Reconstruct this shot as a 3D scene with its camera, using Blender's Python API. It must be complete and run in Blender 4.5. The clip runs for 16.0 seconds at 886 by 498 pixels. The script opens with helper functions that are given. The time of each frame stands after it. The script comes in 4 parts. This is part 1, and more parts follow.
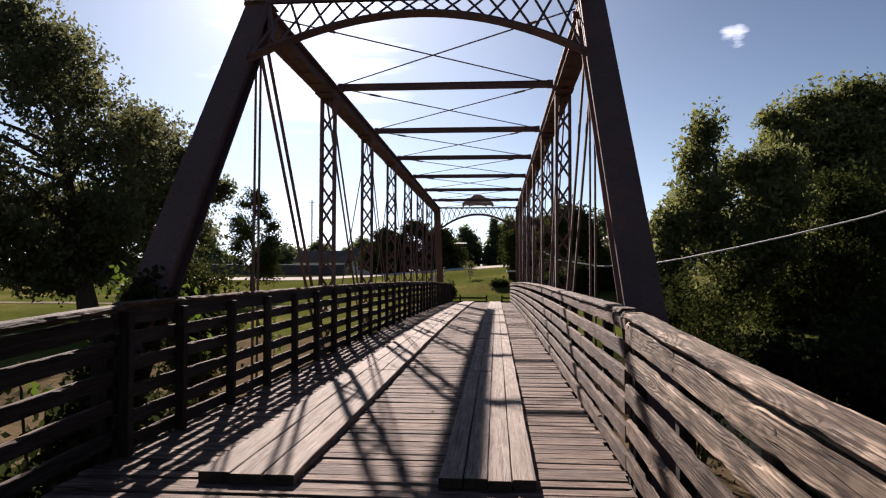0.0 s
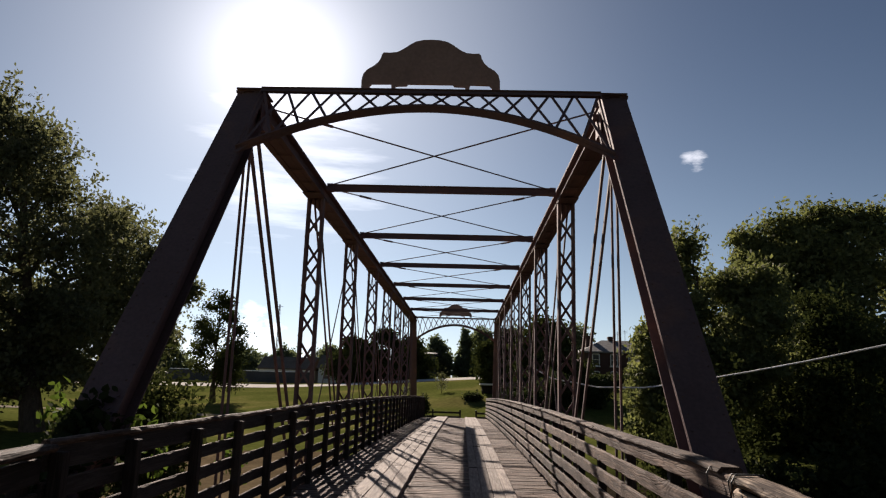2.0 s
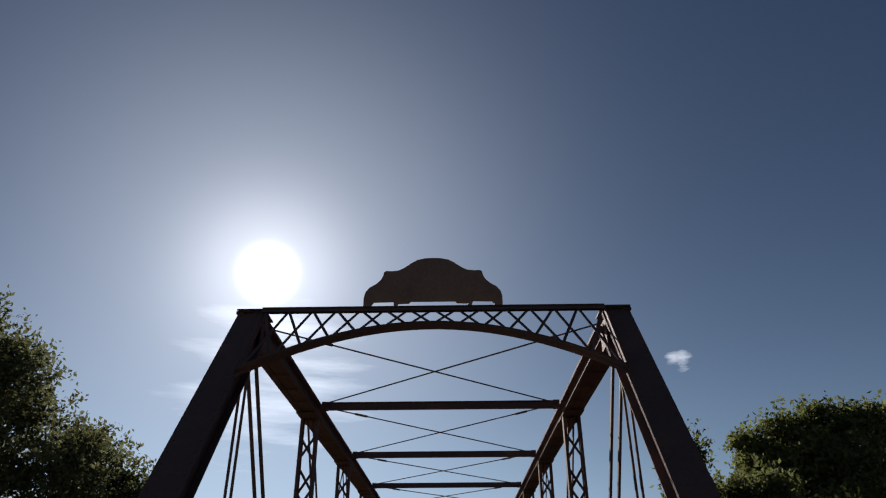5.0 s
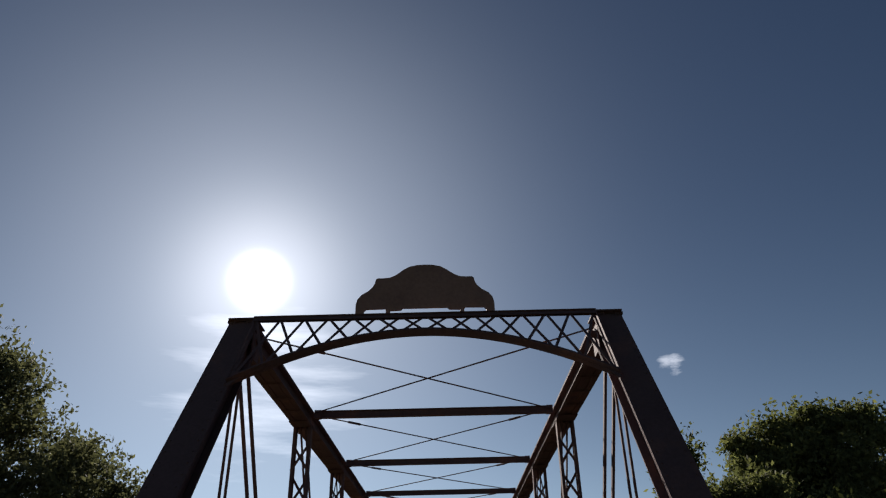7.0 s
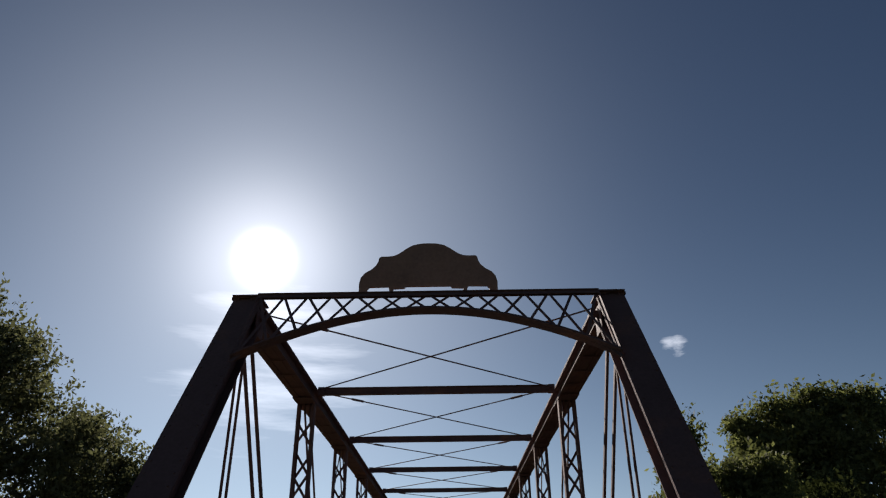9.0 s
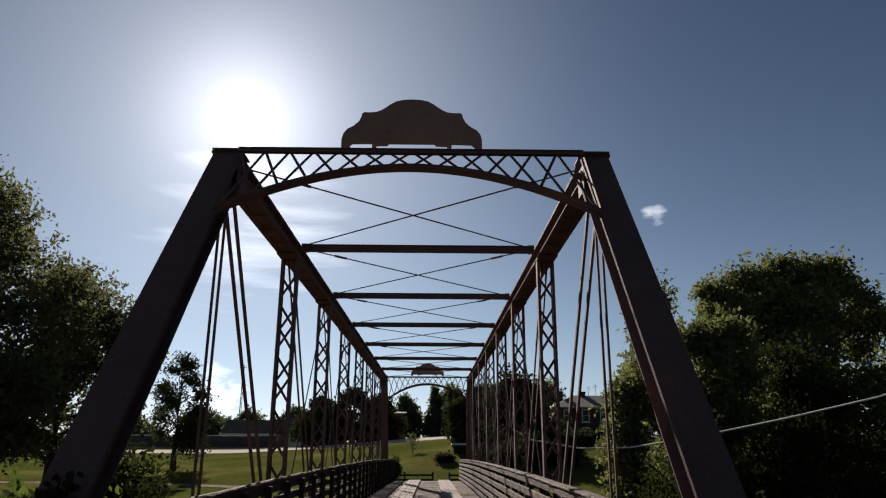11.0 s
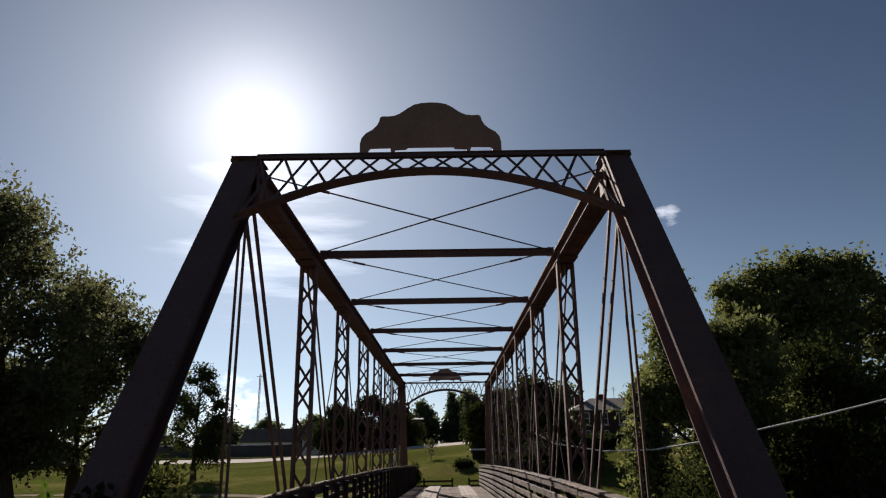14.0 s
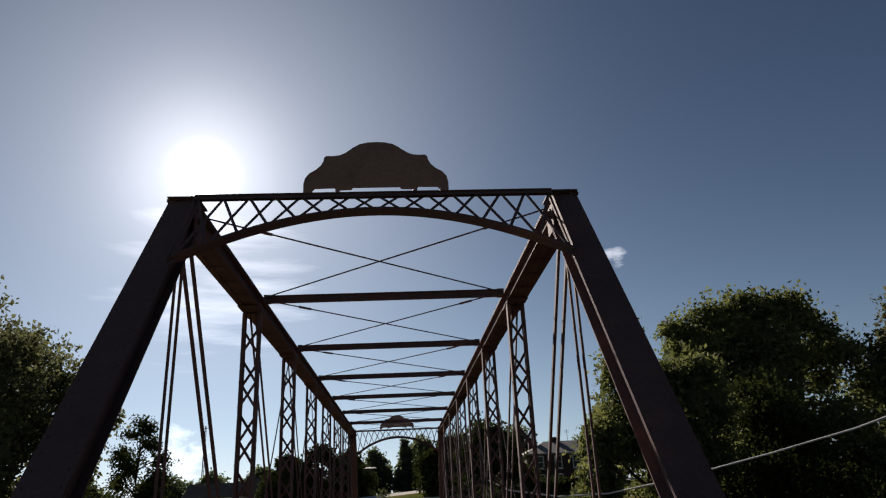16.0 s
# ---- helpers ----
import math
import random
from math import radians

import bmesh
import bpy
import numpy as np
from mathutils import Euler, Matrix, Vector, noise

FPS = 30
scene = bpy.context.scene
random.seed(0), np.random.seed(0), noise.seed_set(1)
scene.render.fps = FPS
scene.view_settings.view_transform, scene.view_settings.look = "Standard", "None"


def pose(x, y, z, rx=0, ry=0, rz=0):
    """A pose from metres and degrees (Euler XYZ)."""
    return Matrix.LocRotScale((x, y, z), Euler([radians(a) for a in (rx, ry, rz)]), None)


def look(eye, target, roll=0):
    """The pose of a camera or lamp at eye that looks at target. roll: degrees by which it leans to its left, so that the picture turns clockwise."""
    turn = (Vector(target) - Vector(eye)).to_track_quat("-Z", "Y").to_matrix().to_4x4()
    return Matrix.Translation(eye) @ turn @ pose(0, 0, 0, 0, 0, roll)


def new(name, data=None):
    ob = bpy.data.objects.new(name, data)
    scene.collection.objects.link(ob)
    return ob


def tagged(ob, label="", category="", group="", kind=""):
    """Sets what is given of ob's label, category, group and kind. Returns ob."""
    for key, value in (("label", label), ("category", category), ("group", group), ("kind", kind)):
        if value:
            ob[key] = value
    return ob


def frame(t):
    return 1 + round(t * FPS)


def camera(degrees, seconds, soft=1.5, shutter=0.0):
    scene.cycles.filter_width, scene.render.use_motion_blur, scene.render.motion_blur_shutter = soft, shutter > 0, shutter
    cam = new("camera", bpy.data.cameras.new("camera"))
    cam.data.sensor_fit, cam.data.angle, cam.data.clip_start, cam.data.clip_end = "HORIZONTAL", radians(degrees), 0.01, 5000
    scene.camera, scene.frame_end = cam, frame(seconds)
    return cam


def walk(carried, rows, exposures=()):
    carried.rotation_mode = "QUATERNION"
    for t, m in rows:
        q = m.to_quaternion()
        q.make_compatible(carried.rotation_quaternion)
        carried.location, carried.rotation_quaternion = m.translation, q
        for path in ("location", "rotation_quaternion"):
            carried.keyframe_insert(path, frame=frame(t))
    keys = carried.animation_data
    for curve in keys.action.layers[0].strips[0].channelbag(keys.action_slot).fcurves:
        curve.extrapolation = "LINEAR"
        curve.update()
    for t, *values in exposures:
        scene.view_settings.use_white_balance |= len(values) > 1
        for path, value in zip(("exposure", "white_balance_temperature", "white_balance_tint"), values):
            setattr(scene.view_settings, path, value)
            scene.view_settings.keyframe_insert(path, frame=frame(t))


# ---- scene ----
cam = camera(65.92, 16.0, soft=1.2)
# seconds, x, y, z, yaw, pitch, roll
ROWS = [
    (0.0, 1.073, -10.043, 2.045, 4.447, 2.145, -0.196),
    (0.2, 0.990, -9.975, 2.059, 2.857, 3.592, 0.570),
    (0.5, 0.925, -9.700, 2.137, -1.206, 4.623, -0.608),
    (0.7, 0.880, -9.558, 2.160, -1.933, 5.775, -1.803),
    (1.0, 0.791, -9.397, 2.174, -1.374, 6.581, -1.274),
    (1.2, 0.702, -9.288, 2.180, -2.288, 8.259, -0.847),
    (1.5, 0.578, -9.126, 2.184, -1.574, 7.641, 0.466),
    (1.7, 0.544, -9.041, 2.188, -0.269, 8.802, -1.154),
    (2.0, 0.525, -8.936, 2.209, 1.657, 11.279, -1.674),
    (2.2, 0.512, -8.898, 2.227, 1.868, 11.474, -2.070),
    (2.5, 0.487, -8.860, 2.247, 2.149, 13.158, -1.787),
    (2.7, 0.467, -8.837, 2.249, 2.871, 13.630, -1.226),
    (3.0, 0.430, -8.828, 2.251, 3.095, 13.650, -0.886),
    (3.2, 0.394, -8.810, 2.257, 3.077, 14.095, -0.695),
    (3.5, 0.361, -8.771, 2.267, 2.821, 18.690, -1.025),
    (3.7, 0.342, -8.763, 2.298, 0.761, 23.455, -0.881),
    (4.0, 0.316, -8.757, 2.363, 0.615, 28.557, -0.337),
    (6.5, 0.257, -8.759, 2.417, 0.892, 28.397, 1.068),
    (7.0, 0.273, -8.765, 2.405, 0.757, 29.024, 1.145),
    (7.5, 0.263, -8.749, 2.410, 0.573, 28.572, 0.832),
    (8.0, 0.263, -8.751, 2.403, 1.181, 28.028, 0.464),
    (10.5, 0.326, -8.771, 2.361, 0.237, 21.853, 0.706),
    (10.8, 0.306, -8.750, 2.345, 0.336, 18.530, 0.224),
    (11.0, 0.299, -8.710, 2.327, -0.870, 16.009, -0.230),
    (11.2, 0.290, -8.660, 2.303, -0.582, 14.566, -0.147),
    (11.5, 0.278, -8.615, 2.273, -1.984, 11.959, -0.720),
    (11.7, 0.281, -8.608, 2.280, -2.285, 11.624, -0.862),
    (12.0, 0.266, -8.602, 2.292, -0.341, 13.705, 0.303),
    (12.5, 0.228, -8.624, 2.310, 0.300, 13.775, 0.407),
    (13.0, 0.154, -8.613, 2.330, 1.676, 15.412, 1.924),
    (13.5, 0.197, -8.639, 2.315, 0.036, 15.914, 0.643),
    (14.0, 0.188, -8.630, 2.323, 0.528, 16.463, 0.740),
    (14.5, 0.157, -8.605, 2.281, -0.401, 20.054, 0.965),
    (14.7, 0.166, -8.607, 2.302, -1.112, 22.787, 2.054),
    (15.0, 0.181, -8.611, 2.344, -1.024, 22.234, 1.585),
    (15.3, 0.174, -8.596, 2.347, -0.933, 22.539, 2.577),
    (15.5, 0.169, -8.566, 2.349, -1.799, 21.511, 2.359),
    (15.7, 0.179, -8.514, 2.351, -2.427, 21.534, 2.638),
    (16.0, 0.243, -8.413, 2.357, -3.130, 20.034, 2.637),
]
EXPOSURES = [(0.0, 1.77, 6720, 23), (0.5, 1.72, 6870, 22), (1.0, 1.64, 6970, 21), (2.0, 1.36, 6920, 18), (3.0, 1.12, 6720, 17), (4.2, 0.88, 6450, 15), (8.0, 0.87, 6450, 15), (11.0, 1.07, 6640, 16), (13.0, 1.15, 6680, 16), (15.0, 1.05, 6640, 16), (16.0, 1.01, 6640, 16)]
walk(cam, [(t, pose(x, y, z, 90 + pitch, roll, yaw)) for t, x, y, z, yaw, pitch, roll in ROWS], EXPOSURES)

# ---- light ----
SUN_AZ, SUN_EL = radians(-16.9), radians(25.7)
SUN_DIR = Vector((math.sin(SUN_AZ) * math.cos(SUN_EL), math.cos(SUN_AZ) * math.cos(SUN_EL), math.sin(SUN_EL)))


def sky_way(az, el):
    az, el = radians(az), radians(el)
    return (math.sin(az) * math.cos(el), math.cos(az) * math.cos(el), math.sin(el))


def build_world():
    world = bpy.data.worlds.new("world")
    scene.world = world
    world.use_nodes = True
    nt = world.node_tree
    nt.nodes.clear()
    N, K = nt.nodes.new, nt.links.new

    def math_(op, a, b=None, c=None, clamp=False):
        n = N("ShaderNodeMath")
        n.operation, n.use_clamp = op, clamp
        for i, v in enumerate((a, b, c)):
            if v is None:
                continue
            if isinstance(v, (int, float)):
                n.inputs[i].default_value = v
            else:
                K(v, n.inputs[i])
        return n.outputs[0]

    sky = N("ShaderNodeTexSky")
    sky.sky_type, sky.sun_disc = "NISHITA", False
    sky.sun_elevation, sky.sun_rotation = SUN_EL, SUN_AZ % (2 * math.pi)
    sky.air_density, sky.dust_density, sky.ozone_density = 1.0, 0.1, 3.6
    co = N("ShaderNodeTexCoord").outputs["Generated"]

    def near(way, power):
        d = N("ShaderNodeVectorMath")
        d.operation = "DOT_PRODUCT"
        K(co, d.inputs[0])
        d.inputs[1].default_value = way
        return math_("POWER", math_("MAXIMUM", d.outputs["Value"], 0.0), power)

    # aureole of a hazy summer sun
    glow = math_("MULTIPLY", near(tuple(SUN_DIR), 5000.0), 45.0)
    glow = math_("ADD", glow, math_("MULTIPLY", near(tuple(SUN_DIR), 200.0), 1.05))

    # pale summer haze that thickens towards the horizon
    parts_ = N("ShaderNodeSeparateXYZ")
    K(co, parts_.inputs[0])
    haze = math_("POWER", math_("SUBTRACT", 1.0, math_("MAXIMUM", parts_.outputs["Z"], 0.0), clamp=True), 5.0)
    haze = math_("MULTIPLY", haze, math_("MULTIPLY_ADD", near(sky_way(-16.9, 0.0), 4.0), 0.8, 0.38))
    # and a paler, wider veil round the sun
    pale = math_("ADD", math_("MULTIPLY", near(tuple(SUN_DIR), 22.0), 1.0), math_("MULTIPLY", near(tuple(SUN_DIR), 6.0), 0.14))

    def cloud(way, spread, scale, stretch, low, high, amount, detail=6.0):
        m = N("ShaderNodeMapping")
        m.inputs["Scale"].default_value = stretch
        K(co, m.inputs["Vector"])
        n = N("ShaderNodeTexNoise")
        n.inputs["Scale"].default_value, n.inputs["Detail"].default_value, n.inputs["Roughness"].default_value = scale, detail, 0.6
        K(m.outputs[0], n.inputs["Vector"])
        r = N("ShaderNodeMapRange")
        K(math_("MULTIPLY", n.outputs["Fac"], near(way, spread)), r.inputs["Value"])
        r.inputs["From Min"].default_value, r.inputs["From Max"].default_value = low, high
        return math_("MULTIPLY", r.outputs["Result"], amount)

    veil = cloud(sky_way(-15, 17.5), 42.0, 5.0, (1.0, 1.0, 8.0), 0.38, 0.68, 0.75)
    puff = cloud(sky_way(18.9, 18.2), 2600.0, 30.0, (1.0, 1.0, 2.7), 0.35, 0.56, 0.9, 8.0)
    low_bank = cloud(sky_way(-17, 4.0), 500.0, 22.0, (1.0, 1.0, 1.8), 0.38, 0.52, 0.75)
    add = math_("ADD", math_("ADD", glow, veil), math_("ADD", puff, low_bank))
    tint = N("ShaderNodeCombineColor")
    for i, (f, h, p) in enumerate(((0.97, 0.60, 0.56), (0.99, 0.84, 0.62), (1.0, 1.08, 0.66))):
        K(math_("MULTIPLY_ADD", pale, p, math_("MULTIPLY_ADD", haze, h, math_("MULTIPLY", add, f))), tint.inputs[i])
    a, b, both, out = N("ShaderNodeBackground"), N("ShaderNodeBackground"), N("ShaderNodeAddShader"), N("ShaderNodeOutputWorld")
    K(sky.outputs[0], a.inputs["Color"])
    a.inputs["Strength"].default_value = SKY
    K(tint.outputs[0], b.inputs["Color"])
    b.inputs["Strength"].default_value = 0.27
    K(a.outputs[0], both.inputs[0])
    K(b.outputs[0], both.inputs[1])
    K(both.outputs[0], out.inputs[0])


SKY = 0.0165
build_world()
sun = new("sun", bpy.data.lights.new("sun", "SUN"))
sun.data.energy, sun.data.angle, sun.data.color = 3.6, radians(0.6), (1.0, 0.93, 0.82)
sun.matrix_world = look(SUN_DIR * 80, (0, 0, 0))

# ---- materials ----


def material(name, base, rough=0.7, metal=0.0, vary=0.25, scale=4.0, fine=40.0, bump=0.2, stretch=(1, 1, 1), second=None,
             second_at=(0.5, 0.7), random_by=None, random_amount=0.2, spec=0.5, grain=0.0, rings=0.5):
    """A surface with a base colour varied at two scales, a second colour in patches, and relief."""
    mat = bpy.data.materials.new(name)
    mat.use_nodes = True
    nt = mat.node_tree
    N, K = nt.nodes.new, nt.links.new
    p = nt.nodes["Principled BSDF"]
    p.inputs["Roughness"].default_value, p.inputs["Metallic"].default_value = rough, metal
    p.inputs["Specular IOR Level"].default_value = spec
    co = N("ShaderNodeTexCoord")
    m = N("ShaderNodeMapping")
    m.inputs["Scale"].default_value = stretch
    K(co.outputs["Object"], m.inputs["Vector"])
    vec = m.outputs[0]
    if random_by == "object":
        info = N("ShaderNodeObjectInfo")
        rnd = info.outputs["Random"]
    elif random_by == "island":
        rnd = N("ShaderNodeNewGeometry").outputs["Random Per Island"]
    else:
        rnd = None
    if rnd is not None:
        shift = N("ShaderNodeVectorMath")
        shift.operation = "MULTIPLY_ADD"
        K(rnd, shift.inputs[0])
        shift.inputs[1].default_value = (37.0, 53.0, 71.0)
        K(vec, shift.inputs[2])
        vec = shift.outputs[0]
    big, small = N("ShaderNodeTexNoise"), N("ShaderNodeTexNoise")
    for n, s, d in ((big, scale, 5.0), (small, fine, 4.0)):
        n.inputs["Scale"].default_value, n.inputs["Detail"].default_value = s, d
        K(vec, n.inputs["Vector"])

    def ramp(src, lo, hi, a, b):
        r = N("ShaderNodeMapRange")
        K(src, r.inputs["Value"])
        for k, v in (("From Min", lo), ("From Max", hi), ("To Min", a), ("To Max", b)):
            r.inputs[k].default_value = v
        return r.outputs["Result"]

    def mixed(kind, fac, a, b):
        x = N("ShaderNodeMix")
        x.data_type, x.blend_type = "RGBA", kind
        for sock, v in ((x.inputs["Factor"], fac), (x.inputs["A"], a), (x.inputs["B"], b)):
            if isinstance(v, (int, float)):
                sock.default_value = v
            elif isinstance(v, tuple):
                sock.default_value = (*v, 1.0)
            else:
                K(v, sock)
        return x.outputs["Result"]

    col = base
    if second:
        col = mixed("MIX", ramp(big.outputs["Fac"], second_at[0], second_at[1], 0.0, 1.0), base, second)
    tone = N("ShaderNodeMath")
    tone.operation = "MULTIPLY"
    K(ramp(big.outputs["Fac"], 0.25, 0.75, 1 - vary, 1 + vary), tone.inputs[0])
    K(ramp(small.outputs["Fac"], 0.25, 0.75, 1 - vary, 1 + vary), tone.inputs[1])
    val = tone.outputs[0]
    height = small.outputs["Fac"]
    if grain:
        wave = N("ShaderNodeTexWave")
        wave.wave_type, wave.bands_direction = "BANDS", "X" if stretch[0] > stretch[1] else "Y"
        for k, v in (("Scale", rings), ("Distortion", 11.0), ("Detail", 2.0), ("Detail Scale", 1.1), ("Detail Roughness", 0.45)):
            wave.inputs[k].default_value = v
        K(vec, wave.inputs["Vector"])
        g = N("ShaderNodeMath")
        g.operation = "MULTIPLY"
        K(val, g.inputs[0])
        K(ramp(wave.outputs["Fac"], 0.12, 0.6, 1 - grain, 1.0 + 0.3 * grain), g.inputs[1])
        val = g.outputs[0]
        hsum = N("ShaderNodeMath")
        K(wave.outputs["Fac"], hsum.inputs[0])
        K(small.outputs["Fac"], hsum.inputs[1])
        height = hsum.outputs[0]
    if rnd is not None:
        t2 = N("ShaderNodeMath")
        t2.operation = "MULTIPLY"
        K(val, t2.inputs[0])
        K(ramp(rnd, 0.0, 1.0, 1 - random_amount, 1 + random_amount), t2.inputs[1])
        val = t2.outputs[0]
    grey = N("ShaderNodeCombineColor")
    for i in range(3):
        K(val, grey.inputs[i])
    K(mixed("MULTIPLY", 1.0, col, grey.outputs[0]), p.inputs["Base Color"])
    K(ramp(small.outputs["Fac"], 0.2, 0.8, max(rough - 0.12, 0.02), min(rough + 0.12, 1.0)), p.inputs["Roughness"])
    if bump:
        b = N("ShaderNodeBump")
        b.inputs["Strength"].default_value, b.inputs["Distance"].default_value = bump, 0.02
        K(height, b.inputs["Height"])
        K(b.outputs[0], p.inputs["Normal"])
    return mat


def timber(name, light, dark, axis="Y", ring=0.013, depth=0.6, cracks=0.7, patches=0.5, bump=0.5, tone=0.2, knots=1.0, spec=0.15, rough=0.85, blotch=0.0):
    """Flat-sawn weathered wood: growth rings about a wandering heart, knots, lengthwise checks and grey or dark patches."""
    mat = bpy.data.materials.new(name)
    mat.use_nodes = True
    nt = mat.node_tree
    N, K = nt.nodes.new, nt.links.new
    p = nt.nodes["Principled BSDF"]
    p.inputs["Specular IOR Level"].default_value = spec

    def feed(sock, v):
        if isinstance(v, (int, float)):
            sock.default_value = v
        elif isinstance(v, tuple):
            sock.default_value = v
        else:
            K(v, sock)

    def calc(op, a, b=0.0, c=0.0):
        m = N("ShaderNodeMath")
        m.operation = op
        for sock, v in zip(m.inputs, (a, b, c)):
            feed(sock, v)
        return m.outputs[0]

    def vec(op, a, b, c=None):
        m = N("ShaderNodeVectorMath")
        m.operation = op
        for sock, v in zip(m.inputs, (a, b) if c is None else (a, b, c)):
            feed(sock, v)
        return m.outputs[1] if op == "LENGTH" else m.outputs[0]

    def noise_of(v, scale, detail=3.0, rough_=0.5):
        n = N("ShaderNodeTexNoise")
        n.inputs["Scale"].default_value, n.inputs["Detail"].default_value, n.inputs["Roughness"].default_value = scale, detail, rough_
        K(v, n.inputs["Vector"])
        return n.outputs["Fac"]

    def ramp(src, lo, hi, a, b):
        r = N("ShaderNodeMapRange")
        feed(r.inputs["Value"], src)
        for k, v in (("From Min", lo), ("From Max", hi), ("To Min", a), ("To Max", b)):
            r.inputs[k].default_value = v
        return r.outputs["Result"]

    # coordinates with the length along y
    co = N("ShaderNodeTexCoord").outputs["Object"]
    sep, com = N("ShaderNodeSeparateXYZ"), N("ShaderNodeCombineXYZ")
    K(co, sep.inputs[0])
    order = {"Y": (0, 1, 2), "X": (1, 0, 2), "Z": (0, 2, 1)}[axis]
    for i, k in enumerate(order):
        K(sep.outputs[k], com.inputs[i])
    at = com.outputs[0]
    rnd = N("ShaderNodeObjectInfo").outputs["Random"]
    sh = N("ShaderNodeVectorMath")
    sh.operation = "MULTIPLY_ADD"
    K(rnd, sh.inputs[0])
    sh.inputs[1].default_value = (37.0, 53.0, 71.0)
    K(at, sh.inputs[2])
    own = sh.outputs[0]
    lengthwise = vec("MULTIPLY", own, (0.25, 1.0, 0.25))
    heart = calc("MULTIPLY", calc("SUBTRACT", noise_of(lengthwise, 1.1, 1.0), 0.5), 0.34)
    side = calc("MULTIPLY", calc("SUBTRACT", noise_of(vec("ADD", lengthwise, (9.0, 4.0, 2.0)), 0.9, 1.0), 0.5), 0.22)
    s2 = N("ShaderNodeSeparateXYZ")
    K(at, s2.inputs[0])
    dx, dz = calc("ADD", s2.outputs[0], heart), calc("ADD", s2.outputs[2], side)
    r = calc("SQRT", calc("ADD", calc("MULTIPLY", dx, dx), calc("MULTIPLY", dz, dz)))
    # knots pull the rings round them
    vo = N("ShaderNodeTexVoronoi")
    vo.inputs["Scale"].default_value = 1.0
    K(vec("MULTIPLY", own, (2.5, 0.9, 5.0)), vo.inputs["Vector"])
    knot = ramp(vo.outputs["Distance"], 0.0, 0.3, 1.0, 0.0)
    r = calc("ADD", r, calc("MULTIPLY", calc("MULTIPLY", knot, knot), 0.05 * knots))
    r = calc("ADD", r, calc("MULTIPLY", noise_of(vec("MULTIPLY", own, (10.0, 1.1, 10.0)), 1.0, 3.0, 0.55), 0.034))
    wave = calc("SINE", calc("MULTIPLY", r, 2 * math.pi / ring))
    late = calc("POWER", ramp(wave, -0.5, 0.75, 0.0, 1.0), 1.3)
    check = ramp(noise_of(vec("MULTIPLY", own, (70.0, 1.3, 70.0)), 1.0, 4.0, 0.6), 0.55, 0.64, 0.0, cracks)
    # long splits that wander with the grain
    line = calc("ABSOLUTE", calc("SUBTRACT", noise_of(vec("MULTIPLY", own, (22.0, 0.45, 22.0)), 1.0, 2.5, 0.55), 0.5))
    split = calc("MULTIPLY", ramp(line, 0.006, 0.022, cracks, 0.0), ramp(noise_of(vec("MULTIPLY", own, (4.0, 1.2, 4.0)), 1.0, 2.0), 0.42, 0.56, 0.0, 1.0))
    fibre = noise_of(vec("MULTIPLY", own, (160.0, 5.0, 160.0)), 1.0, 2.0)
    worn = noise_of(vec("MULTIPLY", own, (26.0, 2.2, 26.0)), 1.0, 5.0, 0.62)
    stain = ramp(worn, 0.43, 0.54, 0.0, patches)
    shown = ramp(noise_of(vec("MULTIPLY", vec("ADD", own, (3.0, 8.0, 5.0)), (8.0, 1.3, 8.0)), 1.0, 3.0, 0.6), 0.4, 0.6, 0.25, 1.0)
    amount = calc("MULTIPLY", calc("MULTIPLY", late, shown), calc("MULTIPLY", ramp(worn, 0.3, 0.6, 0.45, 1.0), depth))
    core = ramp(vo.outputs["Distance"], 0.05, 0.11, 0.85 * min(knots, 1.0), 0.0)
    # broad damp or weathered areas, broken up along the grain
    area = noise_of(vec("MULTIPLY", own, (7.0, 1.6, 7.0)), 1.0, 4.0, 0.65)
    broad = ramp(area, 0.47, 0.6, 0.0, blotch)
    keep = 1.0
    for v in (amount, check, split, stain, core, broad):
        keep = calc("MULTIPLY", keep, calc("SUBTRACT", 1.0, v))
    mix = N("ShaderNodeMix")
    mix.data_type = "RGBA"
    K(keep, mix.inputs["Factor"])
    mix.inputs["A"].default_value, mix.inputs["B"].default_value = (*dark, 1), (*light, 1)
    val = calc("MULTIPLY", ramp(fibre, 0.25, 0.75, 0.82, 1.18), ramp(rnd, 0.0, 1.0, 1 - tone, 1 + tone))
    grey = N("ShaderNodeCombineColor")
    for i in range(3):
        K(val, grey.inputs[i])
    mul = N("ShaderNodeMix")
    mul.data_type, mul.blend_type = "RGBA", "MULTIPLY"
    mul.inputs["Factor"].default_value = 1.0
    K(mix.outputs["Result"], mul.inputs["A"])
    K(grey.outputs[0], mul.inputs["B"])
    K(mul.outputs["Result"], p.inputs["Base Color"])
    K(ramp(fibre, 0.2, 0.8, rough - 0.1, min(rough + 0.12, 1.0)), p.inputs["Roughness"])
    h = calc("SUBTRACT", calc("MULTIPLY_ADD", fibre, 0.35, calc("MULTIPLY", amount, -0.5)), calc("MULTIPLY", calc("MAXIMUM", check, split), 0.9))
    b = N("ShaderNodeBump")
    b.inputs["Strength"].default_value, b.inputs["Distance"].default_value = bump, 0.006
    K(h, b.inputs["Height"])
    K(b.outputs[0], p.inputs["Normal"])
    return mat


